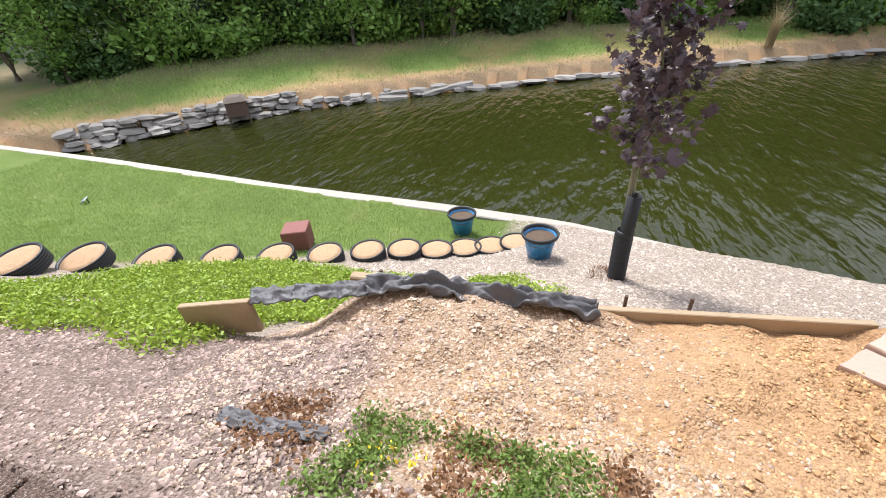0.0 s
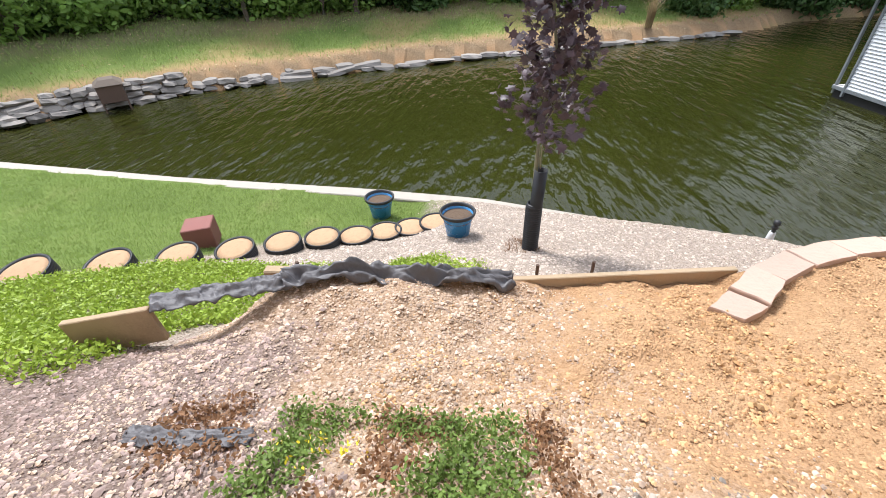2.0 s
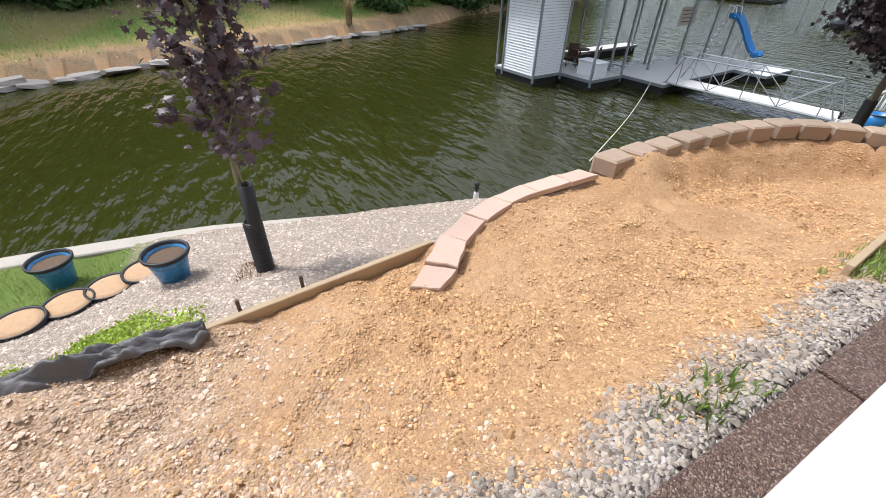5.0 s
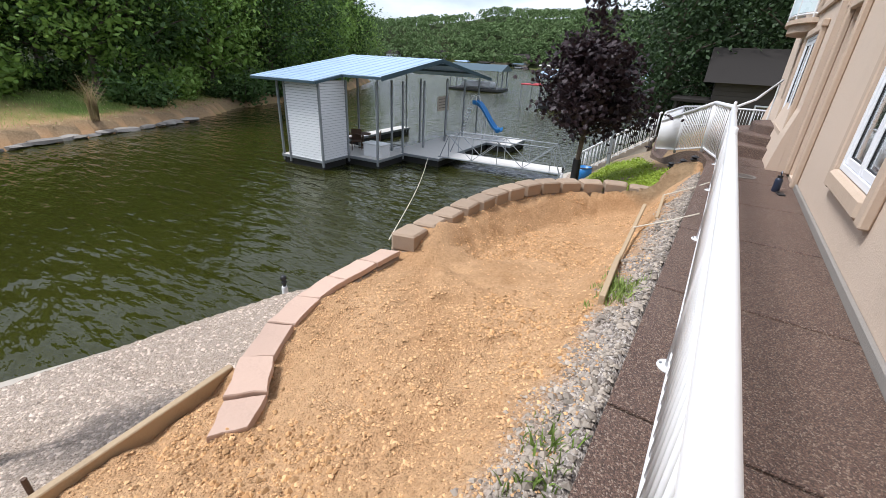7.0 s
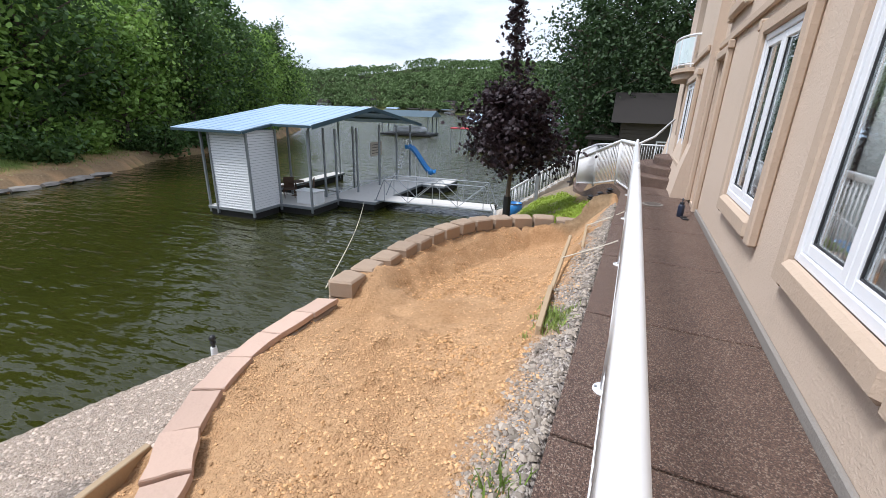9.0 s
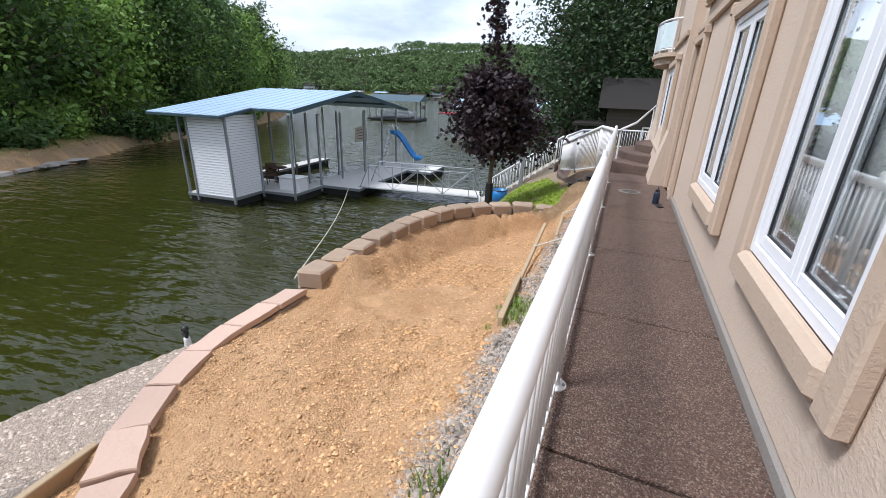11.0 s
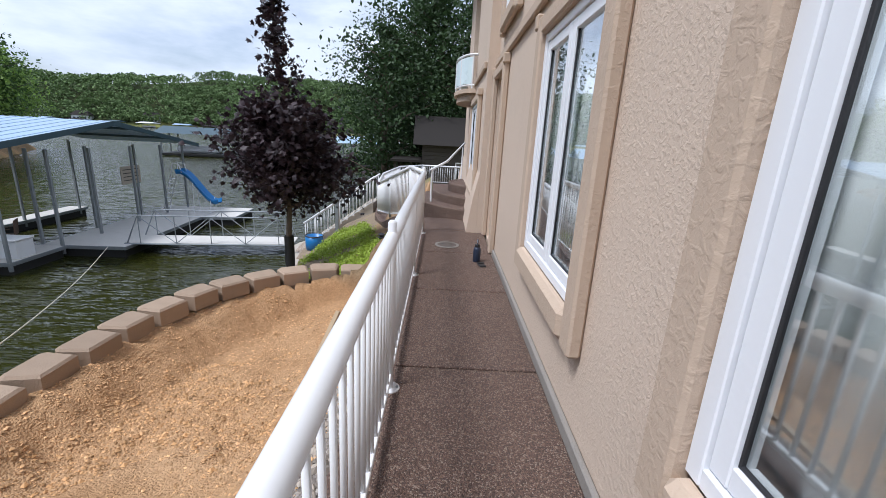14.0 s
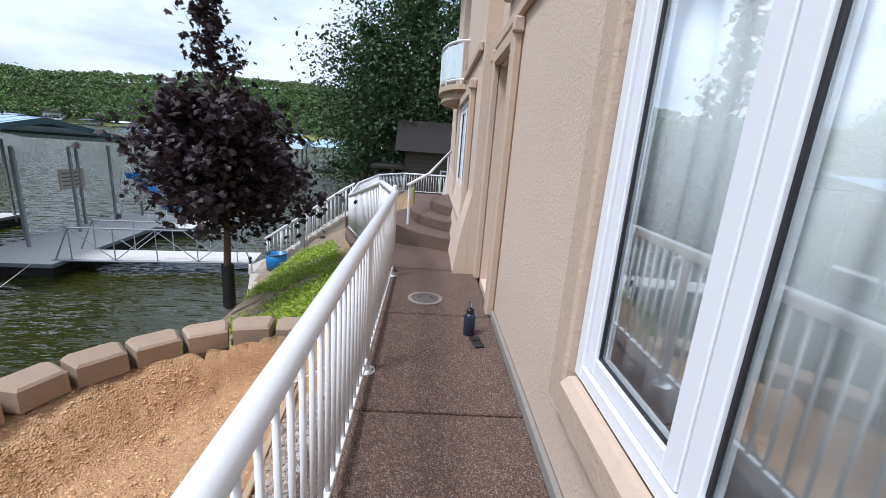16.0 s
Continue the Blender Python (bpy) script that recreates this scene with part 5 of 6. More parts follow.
# big trees beyond the house, with shade put into their leaf colour
oak = wood_tree(24, 14, 3.3, 9500, 0.3, OAK_SHADED)
tagged(oak, "tall dark green oak tree beyond the house, shade in its leaf colour", "tree", "dark trees past the terrace")
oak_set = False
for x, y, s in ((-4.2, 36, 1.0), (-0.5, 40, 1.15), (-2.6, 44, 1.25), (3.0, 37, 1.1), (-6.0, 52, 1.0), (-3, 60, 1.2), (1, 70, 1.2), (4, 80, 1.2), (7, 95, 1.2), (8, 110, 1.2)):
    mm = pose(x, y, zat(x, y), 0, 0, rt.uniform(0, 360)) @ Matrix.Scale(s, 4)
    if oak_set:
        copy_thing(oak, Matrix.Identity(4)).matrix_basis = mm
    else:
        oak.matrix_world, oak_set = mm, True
# far wooded hill
r = np.random.default_rng(31)
n = 2600
d = r.uniform(0, 1, n) ** 1.5 * 150 + 6
u = r.uniform(0, 1, n)
fx = np.interp(u, np.linspace(0, 1, 6), [p[0] for p in FARSHORE])
fy = np.interp(u, np.linspace(0, 1, 6), [p[1] for p in FARSHORE]) + d
fz = land_z(fx, fy)
cc = []
for x, y, z in zip(fx, fy, fz):
    rad = r.uniform(2.8, 5.0)
    q = r.normal(size=(52, 3))
    q /= np.linalg.norm(q, axis=1)[:, None]
    q[:, 2] = np.abs(q[:, 2]) * 1.3 - 0.25
    cc.append(np.array((x, y, z + 5)) + q * rad)
hw = single("far_woods", leaves(Mesh(), np.concatenate(cc), 2.2, OVAL, 33), FARLEAF, "dense green wooded hill across the lake", "woods", "", "stuff")


def shrub(seed, label, material):
    e = thing("shrub", (0, 0, 0), label, "shrub", "undergrowth along the bank")
    sm = Mesh()
    rs = random.Random(seed)
    tips = []
    for k in range(14):
        w = k * 2.4
        L = rs.uniform(0.8, 1.5)
        q = [Vector((0.1 * math.cos(w), 0.1 * math.sin(w), -0.2)) + Vector((math.cos(w) * L * j / 3 * 0.9, math.sin(w) * L * j / 3 * 0.9, L * j / 3 * rs.uniform(0.7, 1.3))) for j in range(4)]
        sm.tube(q, [0.035, 0.025, 0.015, 0.008], 5)
        tips += [(p, 1.0) for p in q[1:]]
    part("stems", sm, BARK, e)
    part("foliage", leaves(Mesh(), cloud(tips, 1900, 0.36, seed), 0.27, OVAL, seed + 1), material, e)
    return e


shr = [shrub(41, "dense green shrub at the edge of the woods", GREEN), shrub(44, "dense dark green shrub at the edge of the woods", DEEPGREEN)]
seen_ = set()
for i in range(1, len(BANK) - 5):
    a, b = Vector(BANK[i]), Vector(BANK[i + 1])
    L = (b - a).length
    nrm = Vector((-(b - a).y, (b - a).x)).normalized()
    k = rt.uniform(0, 1)
    while k < L:
        off = (9.8 if i < 7 else (7.5 if i < 8 else (3.0 if i < 9 else 1.2))) + rt.uniform(-0.6, 2.2)
        p = a.lerp(b, k / L) + nrm * off
        pr = shr[rt.randrange(2)]
        mm = pose(p.x, p.y, zat(p.x, p.y) - 0.1, 0, 0, rt.uniform(0, 360)) @ Matrix.Scale(rt.uniform(0.8, 1.7), 4)
        if pr in seen_:
            copy_thing(pr, Matrix.Identity(4)).matrix_basis = mm
        else:
            seen_.add(pr)
            pr.matrix_world = mm
        k += rt.uniform(1.7, 2.6)

# ---- rock edge of the far bank ----
rockwall = thing("stone_bank_wall", (0, 0, 0), "dry laid grey limestone wall along the far bank", "stone wall")
RK = []
for k in range(6):
    rr = np.random.default_rng(50 + k)
    v = []
    for sx in (-1, -0.35, 0.35, 1):
        for w in range(6):
            an = w * math.pi / 3 + 0.3
            sc = (0.72 if abs(sx) == 1 else 1.0) * rr.uniform(0.82, 1.12)
            v.append((sx * 0.5, 0.36 * math.cos(an) * sc, 0.30 * math.sin(an) * sc))
    f = [(i * 6 + w, i * 6 + (w + 1) % 6, i * 6 + 6 + (w + 1) % 6, i * 6 + 6 + w) for i in range(3) for w in range(6)] + [tuple(range(6))[::-1], tuple(range(18, 24))]
    RK.append(Mesh().add(v, f).data("stone", ROCK))
count = 0
rk = random.Random(5)
for i in range(1, 8):
    a, b = Vector(BANK[i]), Vector(BANK[i + 1])
    L = (b - a).length
    ang = math.degrees(math.atan2(b.y - a.y, b.x - a.x))
    nrm = Vector((-(b - a).y, (b - a).x)).normalized()
    rows = 4 if i < 3 else 2 if i < 5 else 1
    for c in range(rows):
        k = rk.uniform(0, 0.4)
        while k < L and count < 300:
            w = rk.uniform(0.35, 0.95) * (1 if i < 4 else 1.7)
            p = a.lerp(b, k / L) + nrm * (0.05 + 0.16 * c + rk.uniform(-0.12, 0.2))
            piece("stone", RK[rk.randrange(6)], rockwall, pose(p.x, p.y, WATER_Z + 0.10 + 0.21 * c + rk.uniform(-0.05, 0.06), rk.uniform(-14, 14), rk.uniform(-7, 7), ang + rk.uniform(-16, 16)) @ Matrix.Diagonal((w, rk.uniform(0.7, 1.2), rk.uniform(0.38, 0.7), 1)))
            count += 1
            k += w * 0.95
crate = thing("fish_cage", (-16.0, -14.1, WATER_Z - 0.05), "rusty brown box frame standing at the water's edge", "cage", rz=40)
part("box", Mesh().box(-0.6, 0.6, -0.45, 0.45, 0.42, 1.05, 0.02), RUST, crate)
part("lid", Mesh().add([(-0.65, -0.5, 1.06), (0.65, -0.5, 1.06), (0.65, 0.5, 1.06), (-0.65, 0.5, 1.06), (-0.35, -0.25, 1.25), (0.35, -0.25, 1.25), (0.35, 0.25, 1.25), (-0.35, 0.25, 1.25)], [(0, 1, 5, 4), (1, 2, 6, 5), (2, 3, 7, 6), (3, 0, 4, 7), (4, 5, 6, 7), (3, 2, 1, 0)]), BARK, crate)
for x in (-0.57, 0, 0.57):
    for y in (-0.42, 0.42):
        part("leg", Mesh().tube([(x, y, -0.5), (x, y, 0.45)], 0.03, 6), RUST, crate)
rd = thing("reed_clump", (-29.3, 10.9, zat(-29.3, 10.9)), "tall dry straw coloured grass clump on the far bank", "grass clump")
rm = Mesh()
for k in range(140):
    w, L = rk.uniform(0, 6.28), rk.uniform(1.2, 2.6)
    o = rk.uniform(0.2, 1.1)
    p0, p1, p2 = Vector((0.2 * math.cos(w), 0.2 * math.sin(w), 0)), Vector((0.25 * o * math.cos(w) + 0.1, 0.25 * o * math.sin(w), L * 0.6)), Vector((o * math.cos(w), o * math.sin(w), L))
    rm.add([p0 + Vector((0.02, 0, 0)), p0 - Vector((0.02, 0, 0)), p1 - Vector((0.015, 0, 0)), p1 + Vector((0.015, 0, 0)), p2], [(0, 1, 2, 3), (3, 2, 4)])
tagged(part("foliage", rm, STRAW, rd), kind="stuff")

# ---- loose stones, clods ----
OCT = np.array([(1, 0, 0), (-1, 0, 0), (0, 1, 0), (0, -1, 0), (0, 0, 1), (0, 0, -1), (0.7, 0.7, 0.1), (-0.7, 0.6, 0.2)])
OF = [(0, 6, 4), (6, 2, 4), (2, 7, 4), (7, 1, 4), (1, 3, 4), (3, 0, 4), (6, 0, 5), (2, 6, 5), (7, 2, 5), (1, 7, 5), (3, 1, 5), (0, 3, 5)]


def scatter(name, x, y, size, material, label, seed, flat=0.6):
    r = np.random.default_rng(seed)
    n = len(x)
    z = land_z(x, y)
    s = size * np.minimum(r.lognormal(0, 0.46, n), 2.6)
    v = OCT[None] * r.uniform(0.65, 1.3, (n, 8, 1)) * s[:, None, None] * np.array((1, 1, flat))
    a = r.uniform(0, 6.28, n)
    c, q = np.cos(a)[:, None], np.sin(a)[:, None]
    vx = v[..., 0] * c - v[..., 1] * q + x[:, None]
    vy = v[..., 0] * q + v[..., 1] * c + y[:, None]
    vz = v[..., 2] + (z + s * 0.18)[:, None]
    m = Mesh()
    m.v = list(map(tuple, np.stack([vx, vy, vz], -1).reshape(-1, 3).tolist()))
    m.f = [tuple(i * 8 + k for k in t) for i in range(n) for t in OF]
    return single(name, m, material, label, "stones", "", "stuff")


def stonemat(name, a, b):
    return mat(name, a, 0.92, var=0.3, scale=20, second=b, randomise=0.42, island=True, spec=0.2)


r = np.random.default_rng(77)


def field(n, x0, x1, y0, y1, keep):
    x, y = r.uniform(x0, x1, n), r.uniform(y0, y1, n)
    k = keep(x, y) > r.uniform(0, 1, n)
    return x[k], y[k]


inb = lambda x, y: (x > edge_x(y) + 0.08) & (y > -1.3) & (y < 9.3)
x, y = field(64000, -3.2, -0.3, 0.2, 9.3, lambda x, y: inb(x, y) * (0.12 + 0.88 * sstep(0.45, 0.68, fbm(x, y, 0.9, 3))))
scatter("sand_clods", x, y, 0.0065, stonemat("clod", (0.47, 0.29, 0.15), (0.30, 0.175, 0.09)), "tan clods of clayey sand strewn over the bed", 1)
x, y = field(30000, -3.1, -0.5, 2.2, 9.4, lambda x, y: inb(x, y) * sstep(0.54, 0.66, fbm(x + 3, y, 1.3, 4)) * 0.75)
scatter("sand_clods", x, y, 0.0092, stonemat("large_clod", (0.42, 0.25, 0.12), (0.24, 0.135, 0.065)), "larger crumbly clods of orange clay sand on the bed", 8, 0.75)
x, y = field(26000, -2.6, -0.35, -1.3, 2.6, lambda x, y: inb(x, y) * zones(x, y)["pale"])
scatter("bed_gravel", x, y, 0.0068, stonemat("pale_stone", (0.49, 0.37, 0.28), (0.34, 0.24, 0.17)), "pale pinkish gravel mixed into the sand", 2)
x, y = field(16000, -0.95, -0.2, 1.0, 9.4, lambda x, y: zones(x, y)["gravel"])
scatter("walk_gravel", x, y, 0.0105, stonemat("grey_stone", (0.28, 0.24, 0.20), (0.14, 0.115, 0.095)), "mixed grey and buff river gravel beside the walkway", 3, 0.7)
x, y = field(15000, -2.2, -0.22, -3.6, 1.1, lambda x, y: zones(x, y)["brown"])
scatter("brown_gravel", x, y, 0.0085, stonemat("brown_stone", (0.36, 0.27, 0.235), (0.17, 0.12, 0.10)), "brownish pink gravel beside the walkway", 4)
x, y = field(26000, -7.6, -2.5, -2.5, 6.0, lambda x, y: (x > cap_x(y) + 0.33) * (x < edge_x(y) - 0.05) * (zones(x, y)["white"] > 0.5) * (1 - zones(x, y)["lawn"]))
scatter("white_gravel", x, y, 0.012, stonemat("white_stone", (0.47, 0.39, 0.325), (0.29, 0.22, 0.175)), "whitish gravel along the lake wall", 5)


# ---- plants ----
def tufts(name, x, y, size, per, height, material, label, seed, shape=OVAL, spread=0.05, droop=0.5, category="ground cover"):
    r = np.random.default_rng(seed)
    n = len(x)
    xx = np.repeat(x, per) + r.normal(0, spread, n * per)
    yy = np.repeat(y, per) + r.normal(0, spread, n * per)
    zz = land_z(xx, yy) + r.uniform(0.005, 1, n * per) ** 1.0 * np.repeat(height * r.uniform(0.5, 1.2, n), per)
    return single(name, leaves(Mesh(), np.stack([xx, yy, zz], -1), size, shape, seed + 1, droop), material, label, category, "", "stuff")


ringx = lambda y: np.interp(y, (-7, -5.4, -3.7, -1.9, -0.3, 0.5), (-2.1, -2.7, -4.6, -5.75, -6.3, -6.5))
x, y = field(9000, -4.3, -1.15, -4.6, 0.9, lambda x, y: (x > ringx(y) + 0.45) * (x < np.where(y < -1.6, -1.05 + 0.12 * np.sin(6 * y), edge_x(y) - 0.06)) * sstep(0.36, 0.46, fbm(x, y, 1.7, 3) + 0.12 * sstep(-0.5, -1.8, y)) * sstep(1.3, -0.2, y))
tufts("sedum", x, y, 0.042, 9, 0.12, SEDUM, "bright yellow green sedum mat on the slope", 60)
x, y = field(2500, -4.3, -2.6, 0.6, 4.6, lambda x, y: (x < edge_x(y) - 0.1) * (x > edge_x(y) - 0.95) * sstep(0.56, 0.66, fbm(x, y, 1.5, 3)))
tufts("sedum", x, y, 0.03, 9, 0.05, SEDUM, "small sedum patches on the white gravel", 61)
x, y = field(4200, -3.1, -0.75, 9.9, 16.5, lambda x, y: (x < np.interp(y, (10, 11.5, 13, 16.5), (-0.45, -0.75, -1.25, -2.15))) * sstep(0.3, 0.42, fbm(x, y, 1.4, 3)) * ((x + 3.0) ** 2 + (y - 12.42) ** 2 > 0.6))
tufts("sedum", x, y, 0.05, 9, 0.13, SEDUM, "thick bright green sedum mat on the terrace slope", 62, spread=0.07)
x, y = field(520, -1.05, -0.5, -0.15, 1.0, lambda x, y: sstep(0.45, 0.55, fbm(x, y, 2.6, 3)))
tufts("weeds", x, y, 0.026, 14, 0.08, WEED, "leafy green weeds on the gravel", 63, spread=0.035)
x, y = field(900, -1.05, -0.45, -0.7, 1.2, lambda x, y: sstep(0.45, 0.5, fbm(x + 5, y, 2.2, 2)))
tufts("dry_weeds", x, y, 0.03, 9, 0.05, DRYWEED, "dry reddish brown low weeds on the gravel", 64)
x, y = field(26, -0.85, -0.6, -0.1, 0.35, lambda x, y: 1 + 0 * x)
tufts("yellow_flowers", x, y, 0.022, 3, 0.13, YELLOW, "tiny yellow flowers among the weeds", 65, spread=0.008, category="flowers")
BLADE = [(-0.035, -0.5), (0.035, -0.5), (0.02, 0.1), (0, 0.5), (-0.02, 0.1)]


def grass(name, x, y, h, per, material, label, seed, spread):
    r = np.random.default_rng(seed)
    n = len(x) * per
    xx = np.repeat(x, per) + r.normal(0, spread, n)
    yy = np.repeat(y, per) + r.normal(0, spread, n)
    zz = land_z(xx, yy)
    hh = h * r.uniform(0.5, 1.2, n)
    a = r.uniform(0, 6.28, n)
    w = 0.06 * hh + 0.0015
    dx, dy = np.cos(a), np.sin(a)
    lean = r.normal(0, 0.45, (n, 2)) * hh[:, None]
    v = np.stack([np.stack([xx - dx * w, yy - dy * w, zz - 0.01], -1), np.stack([xx + dx * w, yy + dy * w, zz - 0.01], -1), np.stack([xx + lean[:, 0] * 0.4 + dx * w * 0.7, yy + lean[:, 1] * 0.4 + dy * w * 0.7, zz + hh * 0.6], -1), np.stack([xx + lean[:, 0] * 0.4 - dx * w * 0.7, yy + lean[:, 1] * 0.4 - dy * w * 0.7, zz + hh * 0.6], -1), np.stack([xx + lean[:, 0], yy + lean[:, 1], zz + hh], -1)], 1)
    m = Mesh()
    m.v = list(map(tuple, v.reshape(-1, 3).tolist()))
    m.f = [q for i in range(n) for q in ((5 * i, 5 * i + 1, 5 * i + 2, 5 * i + 3), (5 * i + 3, 5 * i + 2, 5 * i + 4))]
    return single(name, m, material, label, "grass", "", "stuff")


x, y = field(38000, -10, -2.6, -17, 0.2, lambda x, y: (x > cap_x(y) + 0.35) * zones(x, y)["lawn"])
grass("lawn_grass", x, y, 0.05, 3, GRASS, "short green lawn grass", 70, 0.04)
x, y = field(160, -0.62, -0.3, 4.6, 6.6, lambda x, y: sstep(0.6, 0.66, fbm(x, y, 1.6, 2)))
grass("grass_tufts", x, y, 0.05, 10, GRASS, "green grass tufts in the gravel strip", 71, 0.035)
x, y = field(9, -0.42, -0.28, 2.7, 3.2, lambda x, y: 1 + 0 * x)
grass("grass_tufts", x, y, 0.075, 14, WEED, "dark green grass tufts by the walkway edge", 72, 0.04)
x, y = field(22, -0.48, -0.32, 4.6, 5.1, lambda x, y: 1 + 0 * x)
grass("grass_tufts", x, y, 0.07, 11, GRASS, "bright green grass tuft beside the old board", 73, 0.04)
x, y = field(18, -5.4, -4.8, 1.25, 1.7, lambda x, y: 1 + 0 * x)
grass("grass_tufts", x, y, 0.07, 12, DRYWEED, "dry grass round the trunk guard", 74, 0.06)

bankd = lambda x, y: sdist(LAND, x, y)
x, y = field(60000, -45, -9, -26, 26, lambda x, y: (bankd(x, y) > 0.6) * (bankd(x, y) < 11) * (0.25 + 0.75 * zones(x, y)["lawn"]))
grass("bank_grass", x, y, 0.16, 2, GRASS, "rough green grass on the far bank", 75, 0.12)
x, y = field(26000, -45, -9, -26, 26, lambda x, y: (bankd(x, y) > 0.5) * (bankd(x, y) < 13) * (0.2 + 0.8 * zones(x, y)["dry"]))
tufts("leaf_litter", x, y, 0.13, 1, 0.05, STRAW, "dry fallen leaves under the trees of the far bank", 76, spread=0.1, droop=1.5, category="leaf litter")

# ---- stakes and string ----
stake = Mesh().bar((-0.60, 5.6, zat(-0.6, 5.6) + 0.02), (-0.68, 7.4, max(zat(-0.68, 7.4), -0.3) + 0.12), 0.04, 0.04)
single("wooden_stake", stake, TIMBER, "long thin weathered stake leaning along the bed edge", "stake", "edge stakes")
single("wooden_plank", Mesh().bar((-0.51, 4.6, zat(-0.51, 4.6) + 0.02), (-0.60, 5.6, zat(-0.6, 5.6) + 0.05), 0.045, 0.11), TIMBER, "short weathered plank half buried in the sand", "plank", "edge stakes")
single("wooden_stake", Mesh().bar((-0.5, 7.3, zat(-0.5, 7.3) + 0.02), (-0.57, 8.4, zat(-0.57, 8.4) + 0.12), 0.035, 0.035), TIMBER, "thin stake by the end of the block wall", "stake", "edge stakes")
single("string_line", Mesh().tube([(-0.64, 6.5, -0.2), (-0.3, 6.6, -0.06), (-0.07, 6.65, 0.06)], 0.008, 6), ROPE, "pale string tied from the stake to the railing", "string", "string lines")
single("string_line", Mesh().tube([(-0.55, 8.2, -0.2), (-0.25, 8.25, -0.05), (-0.06, 8.3, 0.06)], 0.008, 6), ROPE, "pale string tied from the end stake to the railing", "string", "string lines")
for x, y, z in ((-2.48, 1.29, -0.80), (-2.54, 1.75, -0.80), (-2.12, -0.55, -0.55)):
    single("rebar_pin", Mesh().tube([(x - 0.09, y, z - 0.4), (x - 0.09, y, z + 0.12)], 0.014, 7), RUST, "short rusty steel pin behind the edging board", "pin", "edging pins")

# ---- small things on the walk ----
jg = thing("water_jug", (0.695, 8.69, 0.0), "navy blue insulated jug with a loop handle standing on the walkway", "jug")
part("body", Mesh().lathe([(0.043, 0.0), (0.046, 0.008), (0.046, 0.155), (0.04, 0.175), (0.03, 0.185)], 24), NAVY, jg, "navy enamelled body", True)
part("cap", Mesh().lathe([(0.031, 0.186), (0.031, 0.215), (0.026, 0.22)], 20), BLACK, jg)
part("handle", Mesh().tube([(0, -0.028, 0.2), (0, -0.034, 0.25), (0, -0.015, 0.272), (0, 0.015, 0.272), (0, 0.034, 0.25), (0, 0.028, 0.2)], 0.008, 8), NAVY, jg)
ph = thing("phone_pouch", (0.745, 8.53, 0.0), "small flat black pouch lying on the walkway", "pouch", rz=12)
part("pouch", Mesh().box(-0.04, 0.04, -0.075, 0.075, 0.0, 0.022, 0.008), BLACK, ph)
part("flap", Mesh().box(-0.038, 0.038, 0.01, 0.074, 0.0225, 0.028, 0.004), BLACK, ph)
mh = thing("drain_cover", (0.335, 9.42, 0.003), "round cast iron drain cover set in the walkway", "drain cover")
part("rim", Mesh().lathe([(0.17, 0.0), (0.17, 0.006), (0.135, 0.008), (0.135, 0.0)], 32, caps=False), KERB, mh, "worn grey cement rim")
part("lid", Mesh().lathe([(0.133, 0.0), (0.133, 0.005), (0.02, 0.007)], 32), IRON, mh)
for k in range(2):
    part("pick_hole", Mesh().lathe([(0.014, 0.007), (0.014, 0.0105)], 10, (0.06 if k else -0.06, 0.02, 0)), BLACK, mh)


def pathlight(x, y):
    z = zat(x, y)
    e = thing("path_light", (x, y, z), "black tiered path light on a stake", "path light", "path lights")
    part("stem", Mesh().tube([(0, 0, -0.1), (0, 0, 0.3)], 0.012, 8), BLACK, e)
    part("shade", Mesh().lathe([(0.03, 0.26), (0.075, 0.30), (0.03, 0.315), (0.065, 0.345), (0.02, 0.37)], 20), BLACK, e)


for x, y in ((-0.75, 10.6), (-0.55, 10.2), (-0.38, 10.0)):
    pathlight(x, y)

# ---- shore beyond ----
lp = thing("dock_power_post", (-3.3, 17.6, zat(-3.3, 17.6)), "grey square dock power post", "post")
part("post", Mesh().box(-0.06, 0.06, -0.06, 0.06, -0.2, 1.5 - zat(-3.3, 17.6) - 1.95, 0.01), GALV, lp)
part("head", Mesh().box(-0.085, 0.085, -0.085, 0.085, 1.5 - zat(-3.3, 17.6) - 1.95, 1.75 - zat(-3.3, 17.6) - 1.95, 0.015), DARKSIDING, lp)
br = thing("barrel", (-4.2, 17.95, zat(-4.2, 17.95)), "blue plastic half barrel on the shore", "barrel")
part("body", Mesh().lathe([(0.24, 0.0), (0.29, 0.02), (0.31, 0.28), (0.30, 0.5), (0.28, 0.5), (0.26, 0.1)], 24, caps=False), BLUEPLASTIC, br, "", True)
part("rim", Mesh().lathe([(0.305, 0.48), (0.32, 0.5), (0.305, 0.52), (0.285, 0.5)], 24, caps=False), BLACK, br)
# stairs down to the gangway
ss = thing("shore_stairs", (0, 0, 0), "pale concrete stairs from the terrace down to the gangway", "stairs")
for k in range(11):
    t = k / 11
    part("step", Mesh().box(-2.25 - 2.5 * t - 0.24, -2.25 - 2.5 * t, 18.6, 19.7, -2.9, -0.97 - 0.165 * k, 0.01), CONC, ss)
for yy in (18.55, 19.75):
    railing("railing", (-2.2, yy, -0.95), (-4.75, yy, -2.75), "white painted railing down the shore stairs", (0.05, 1.25, 2.5), 0.13, feet=False)

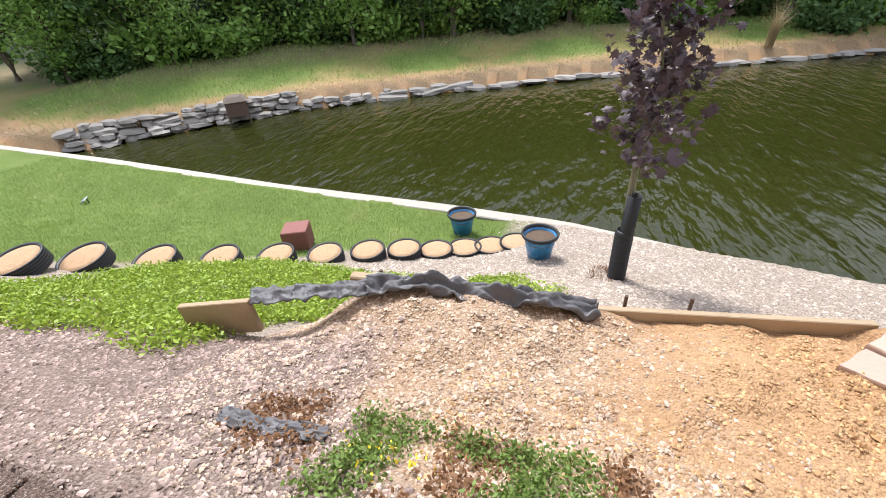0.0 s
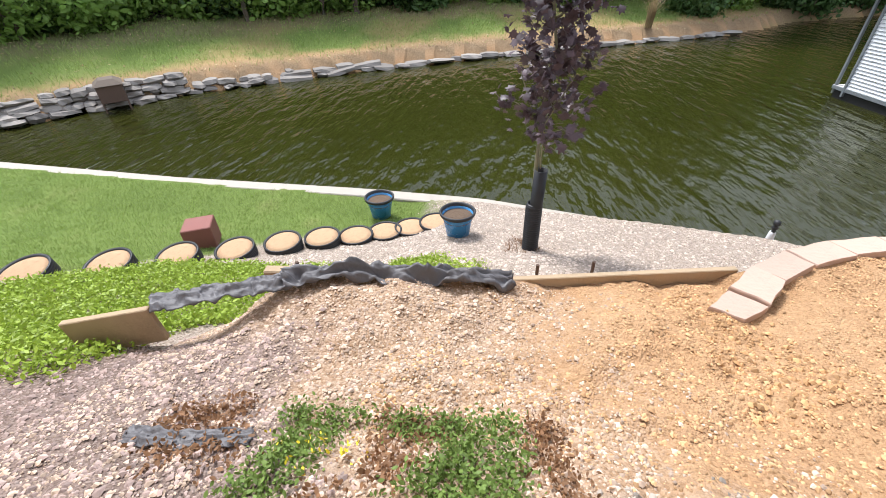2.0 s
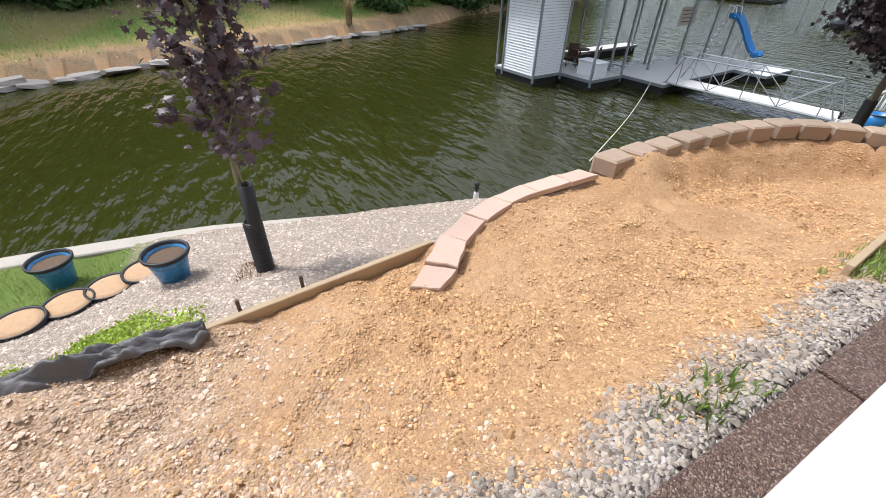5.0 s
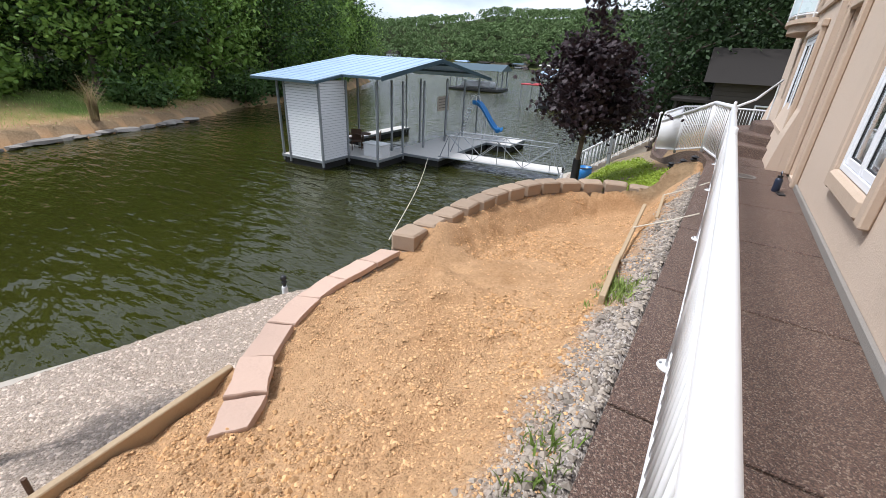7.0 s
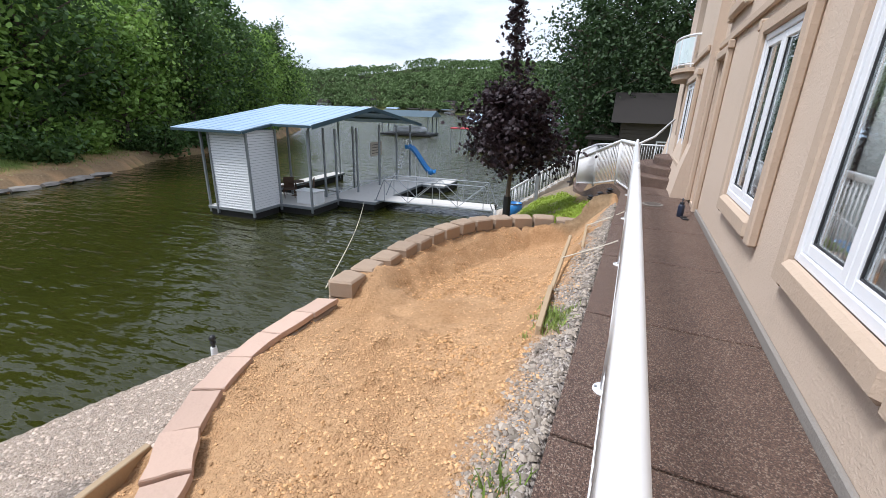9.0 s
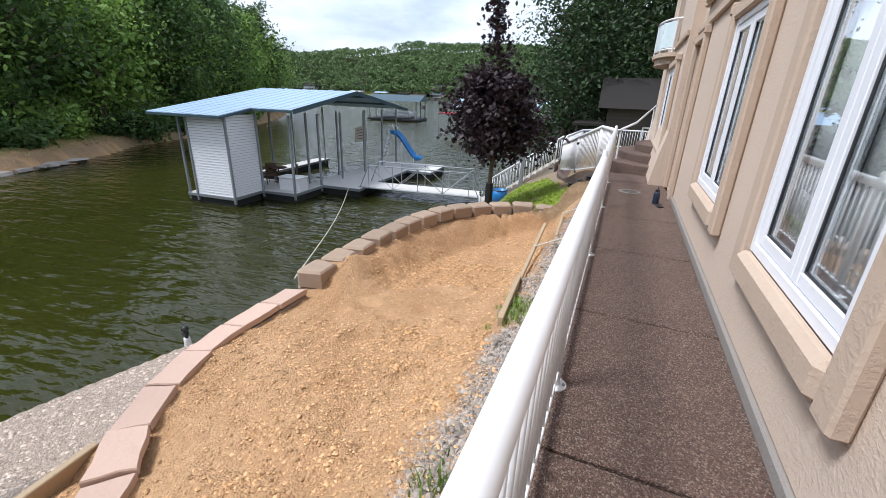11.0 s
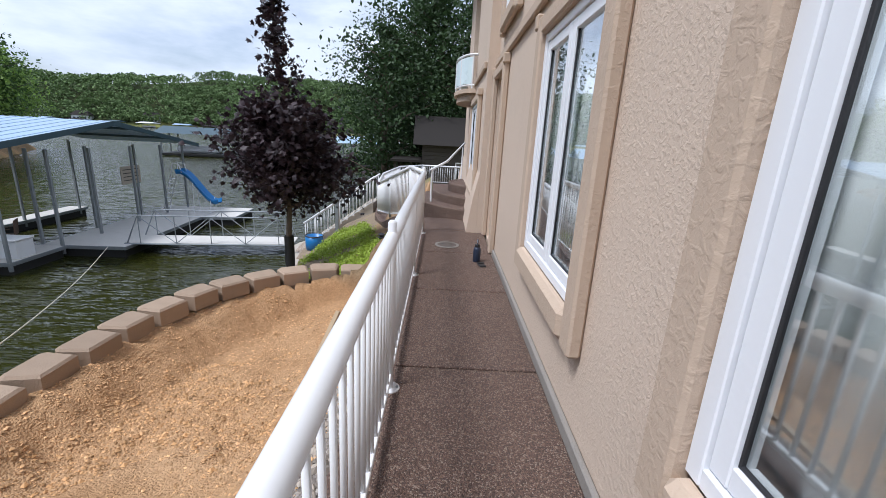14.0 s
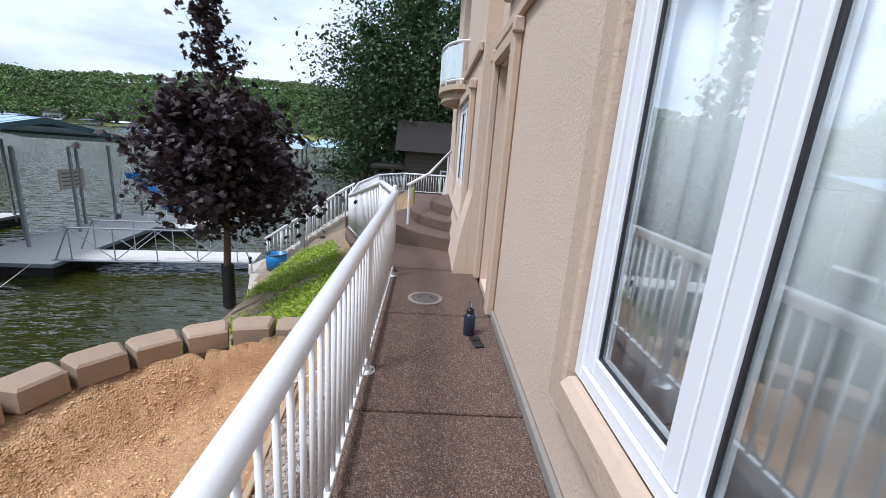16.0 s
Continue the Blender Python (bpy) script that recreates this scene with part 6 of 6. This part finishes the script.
# neighbouring house
nb = thing("neighbour_house", (2.2, 31, zat(0, 31)), "dark brown timber sided house under the trees", "house", rz=3)
part("wall", Mesh().box(-3.4, 6, 0, 7, -1.5, 3.6), DARKSIDING, nb)
for k in range(16):
    part("siding_board", Mesh().box(-3.43, 6.02, -0.03, -0.002, -0.4 + k * 0.25, -0.4 + k * 0.25 + 0.235, 0.008), DARKSIDING, nb)
part("roof", Mesh().add([(-4.0, -0.6, 3.5), (6.5, -0.6, 3.5), (6.5, 7.6, 3.5), (-4.0, 7.6, 3.5), (-4.0, 3.5, 5.4), (6.5, 3.5, 5.4)], [(0, 1, 5, 4), (2, 3, 4, 5), (0, 4, 3), (1, 2, 5), (3, 2, 1, 0)]), SHINGLE, nb)
part("porch_post", Mesh().box(-5.2, -5.05, -0.2, -0.05, -1.5, 2.4), DARKSIDING, nb)
part("porch_post", Mesh().box(-5.2, -5.05, 4.0, 4.15, -1.5, 2.4), DARKSIDING, nb)
part("porch_roof", Mesh().box(-5.4, -3.4, -0.4, 4.4, 2.4, 2.55), SHINGLE, nb)
part("porch_deck", Mesh().box(-5.3, -3.4, -0.3, 4.3, 0.3, 0.45), TIMBER, nb)
part("porch_rail", Mesh().box(-5.3, -5.22, -0.05, 4.1, 1.25, 1.33).box(-5.3, -3.4, -0.28, -0.22, 1.25, 1.33), TIMBER, nb)
for k in range(12):
    part("porch_baluster", Mesh().box(-5.28, -5.24, 0.1 + 0.33 * k, 0.14 + 0.33 * k, 0.45, 1.25), TIMBER, nb)
win = part("window", Mesh().box(-1.2, 0.2, -0.06, -0.031, 1.2, 2.4), GLASS, nb)
part("frame", Mesh().box(-1.28, -1.2, -0.07, -0.031, 1.12, 2.48).box(0.2, 0.28, -0.07, -0.031, 1.12, 2.48).box(-1.2, 0.2, -0.07, -0.031, 2.4, 2.48).box(-1.2, 0.2, -0.07, -0.031, 1.12, 1.2), WHITE, win)


def far_dock(x, y, w, d, roof, label, rz=0):
    e = thing("far_boat_dock", (x, y, WATER_Z + 0.4), label, "boat dock", "docks across the lake", rz=rz)
    part("decking", Mesh().box(-w / 2, w / 2, -d / 2, d / 2, -0.3, 0.05, 0.02), FLOAT, e)
    for a in (-1, 1):
        for b in (-1, 0, 1):
            part("post", Mesh().box(a * w * 0.46 - 0.08, a * w * 0.46 + 0.08, b * d * 0.46 - 0.08, b * d * 0.46 + 0.08, 0.05, 2.9), GALV, e)
    part("roof", Mesh().add([(-w / 2 - 0.4, -d / 2 - 0.4, 2.9), (w / 2 + 0.4, -d / 2 - 0.4, 2.9), (w / 2 + 0.4, d / 2 + 0.4, 2.9), (-w / 2 - 0.4, d / 2 + 0.4, 2.9), (-w / 2 - 0.4, 0, 3.9), (w / 2 + 0.4, 0, 3.9)], [(0, 1, 5, 4), (2, 3, 4, 5), (0, 4, 3), (1, 2, 5), (3, 2, 1, 0)]), roof, e)
    part("boat_hull", Mesh().box(-w * 0.3, w * 0.3, -d * 0.25, d * 0.25, 0.06, 1.1, 0.3), FLOAT if w < 9 else WHITE, e)


far_dock(-16.5, 53, 5.5, 7, ROOF, "dark covered dock with a red awning", 8)
aw = thing("boat_awning", (-19.5, 50.2, WATER_Z + 0.4), "red canvas boat awning beside the dark dock", "awning")
part("canvas", Mesh().box(-1.2, 1.2, -1.6, 1.6, 2.1, 2.25, 0.05), RED, aw)
for a in (-1.1, 1.1):
    for b in (-1.5, 1.5):
        part("leg", Mesh().tube([(a, b, -0.5), (a, b, 2.1)], 0.04, 6), GALV, aw)
far_dock(-12, 66, 6, 8, ROOF, "grey roofed covered dock by the near shore", -6)
far_dock(-9, 84, 7, 8, WHITE, "white roofed covered dock by the near shore", 4)
far_dock(-38, 70, 9, 7, TRIM_BLUE, "low dark covered dock in the middle distance", 12)
for k in range(16):
    xx = -330 + 24 * k + rt.uniform(-6, 6)
    yy = float(np.interp(xx, [p[0] for p in FARSHORE], [p[1] for p in FARSHORE])) - rt.uniform(8, 16)
    far_dock(xx, yy, rt.uniform(9, 15), rt.uniform(8, 11), (WHITE, ROOF, SHINGLE, TRIM_BLUE)[k % 4], "small roofed boat dock on the far shore", rt.uniform(-20, 20))


def far_house(x, y, w, label):
    z = zat(x, y)
    e = thing("lake_house", (x, y, z), label, "house", "houses across the lake", rz=rt.uniform(-15, 15))
    part("wall", Mesh().box(-w / 2, w / 2, -4, 4, -3, 6), SIDING if w < 15 else STUCCO, e)
    part("roof", Mesh().add([(-w / 2 - 1, -5, 6), (w / 2 + 1, -5, 6), (w / 2 + 1, 5, 6), (-w / 2 - 1, 5, 6), (-w / 2 + 2, 0, 9.5), (w / 2 - 2, 0, 9.5)], [(0, 1, 5, 4), (2, 3, 4, 5), (0, 4, 3), (1, 2, 5), (3, 2, 1, 0)]), SHINGLE, e)
    for k in range(4):
        part("window", Mesh().box(-w / 2 + w * (0.12 + 0.2 * k), -w / 2 + w * (0.12 + 0.2 * k) + 1.6, -4.08, -4.002, 2.2, 4.4), NAVY, e)


for x, y, w in ((-188, 378, 16), (-172, 384, 22), (-292, 350, 12), (-244, 362, 13), (-118, 398, 12), (-330, 348, 14), (-40, 408, 13)):
    far_house(x, y, w, "pale house among trees on the far shore" if w < 20 else "large tan house on the far shore")
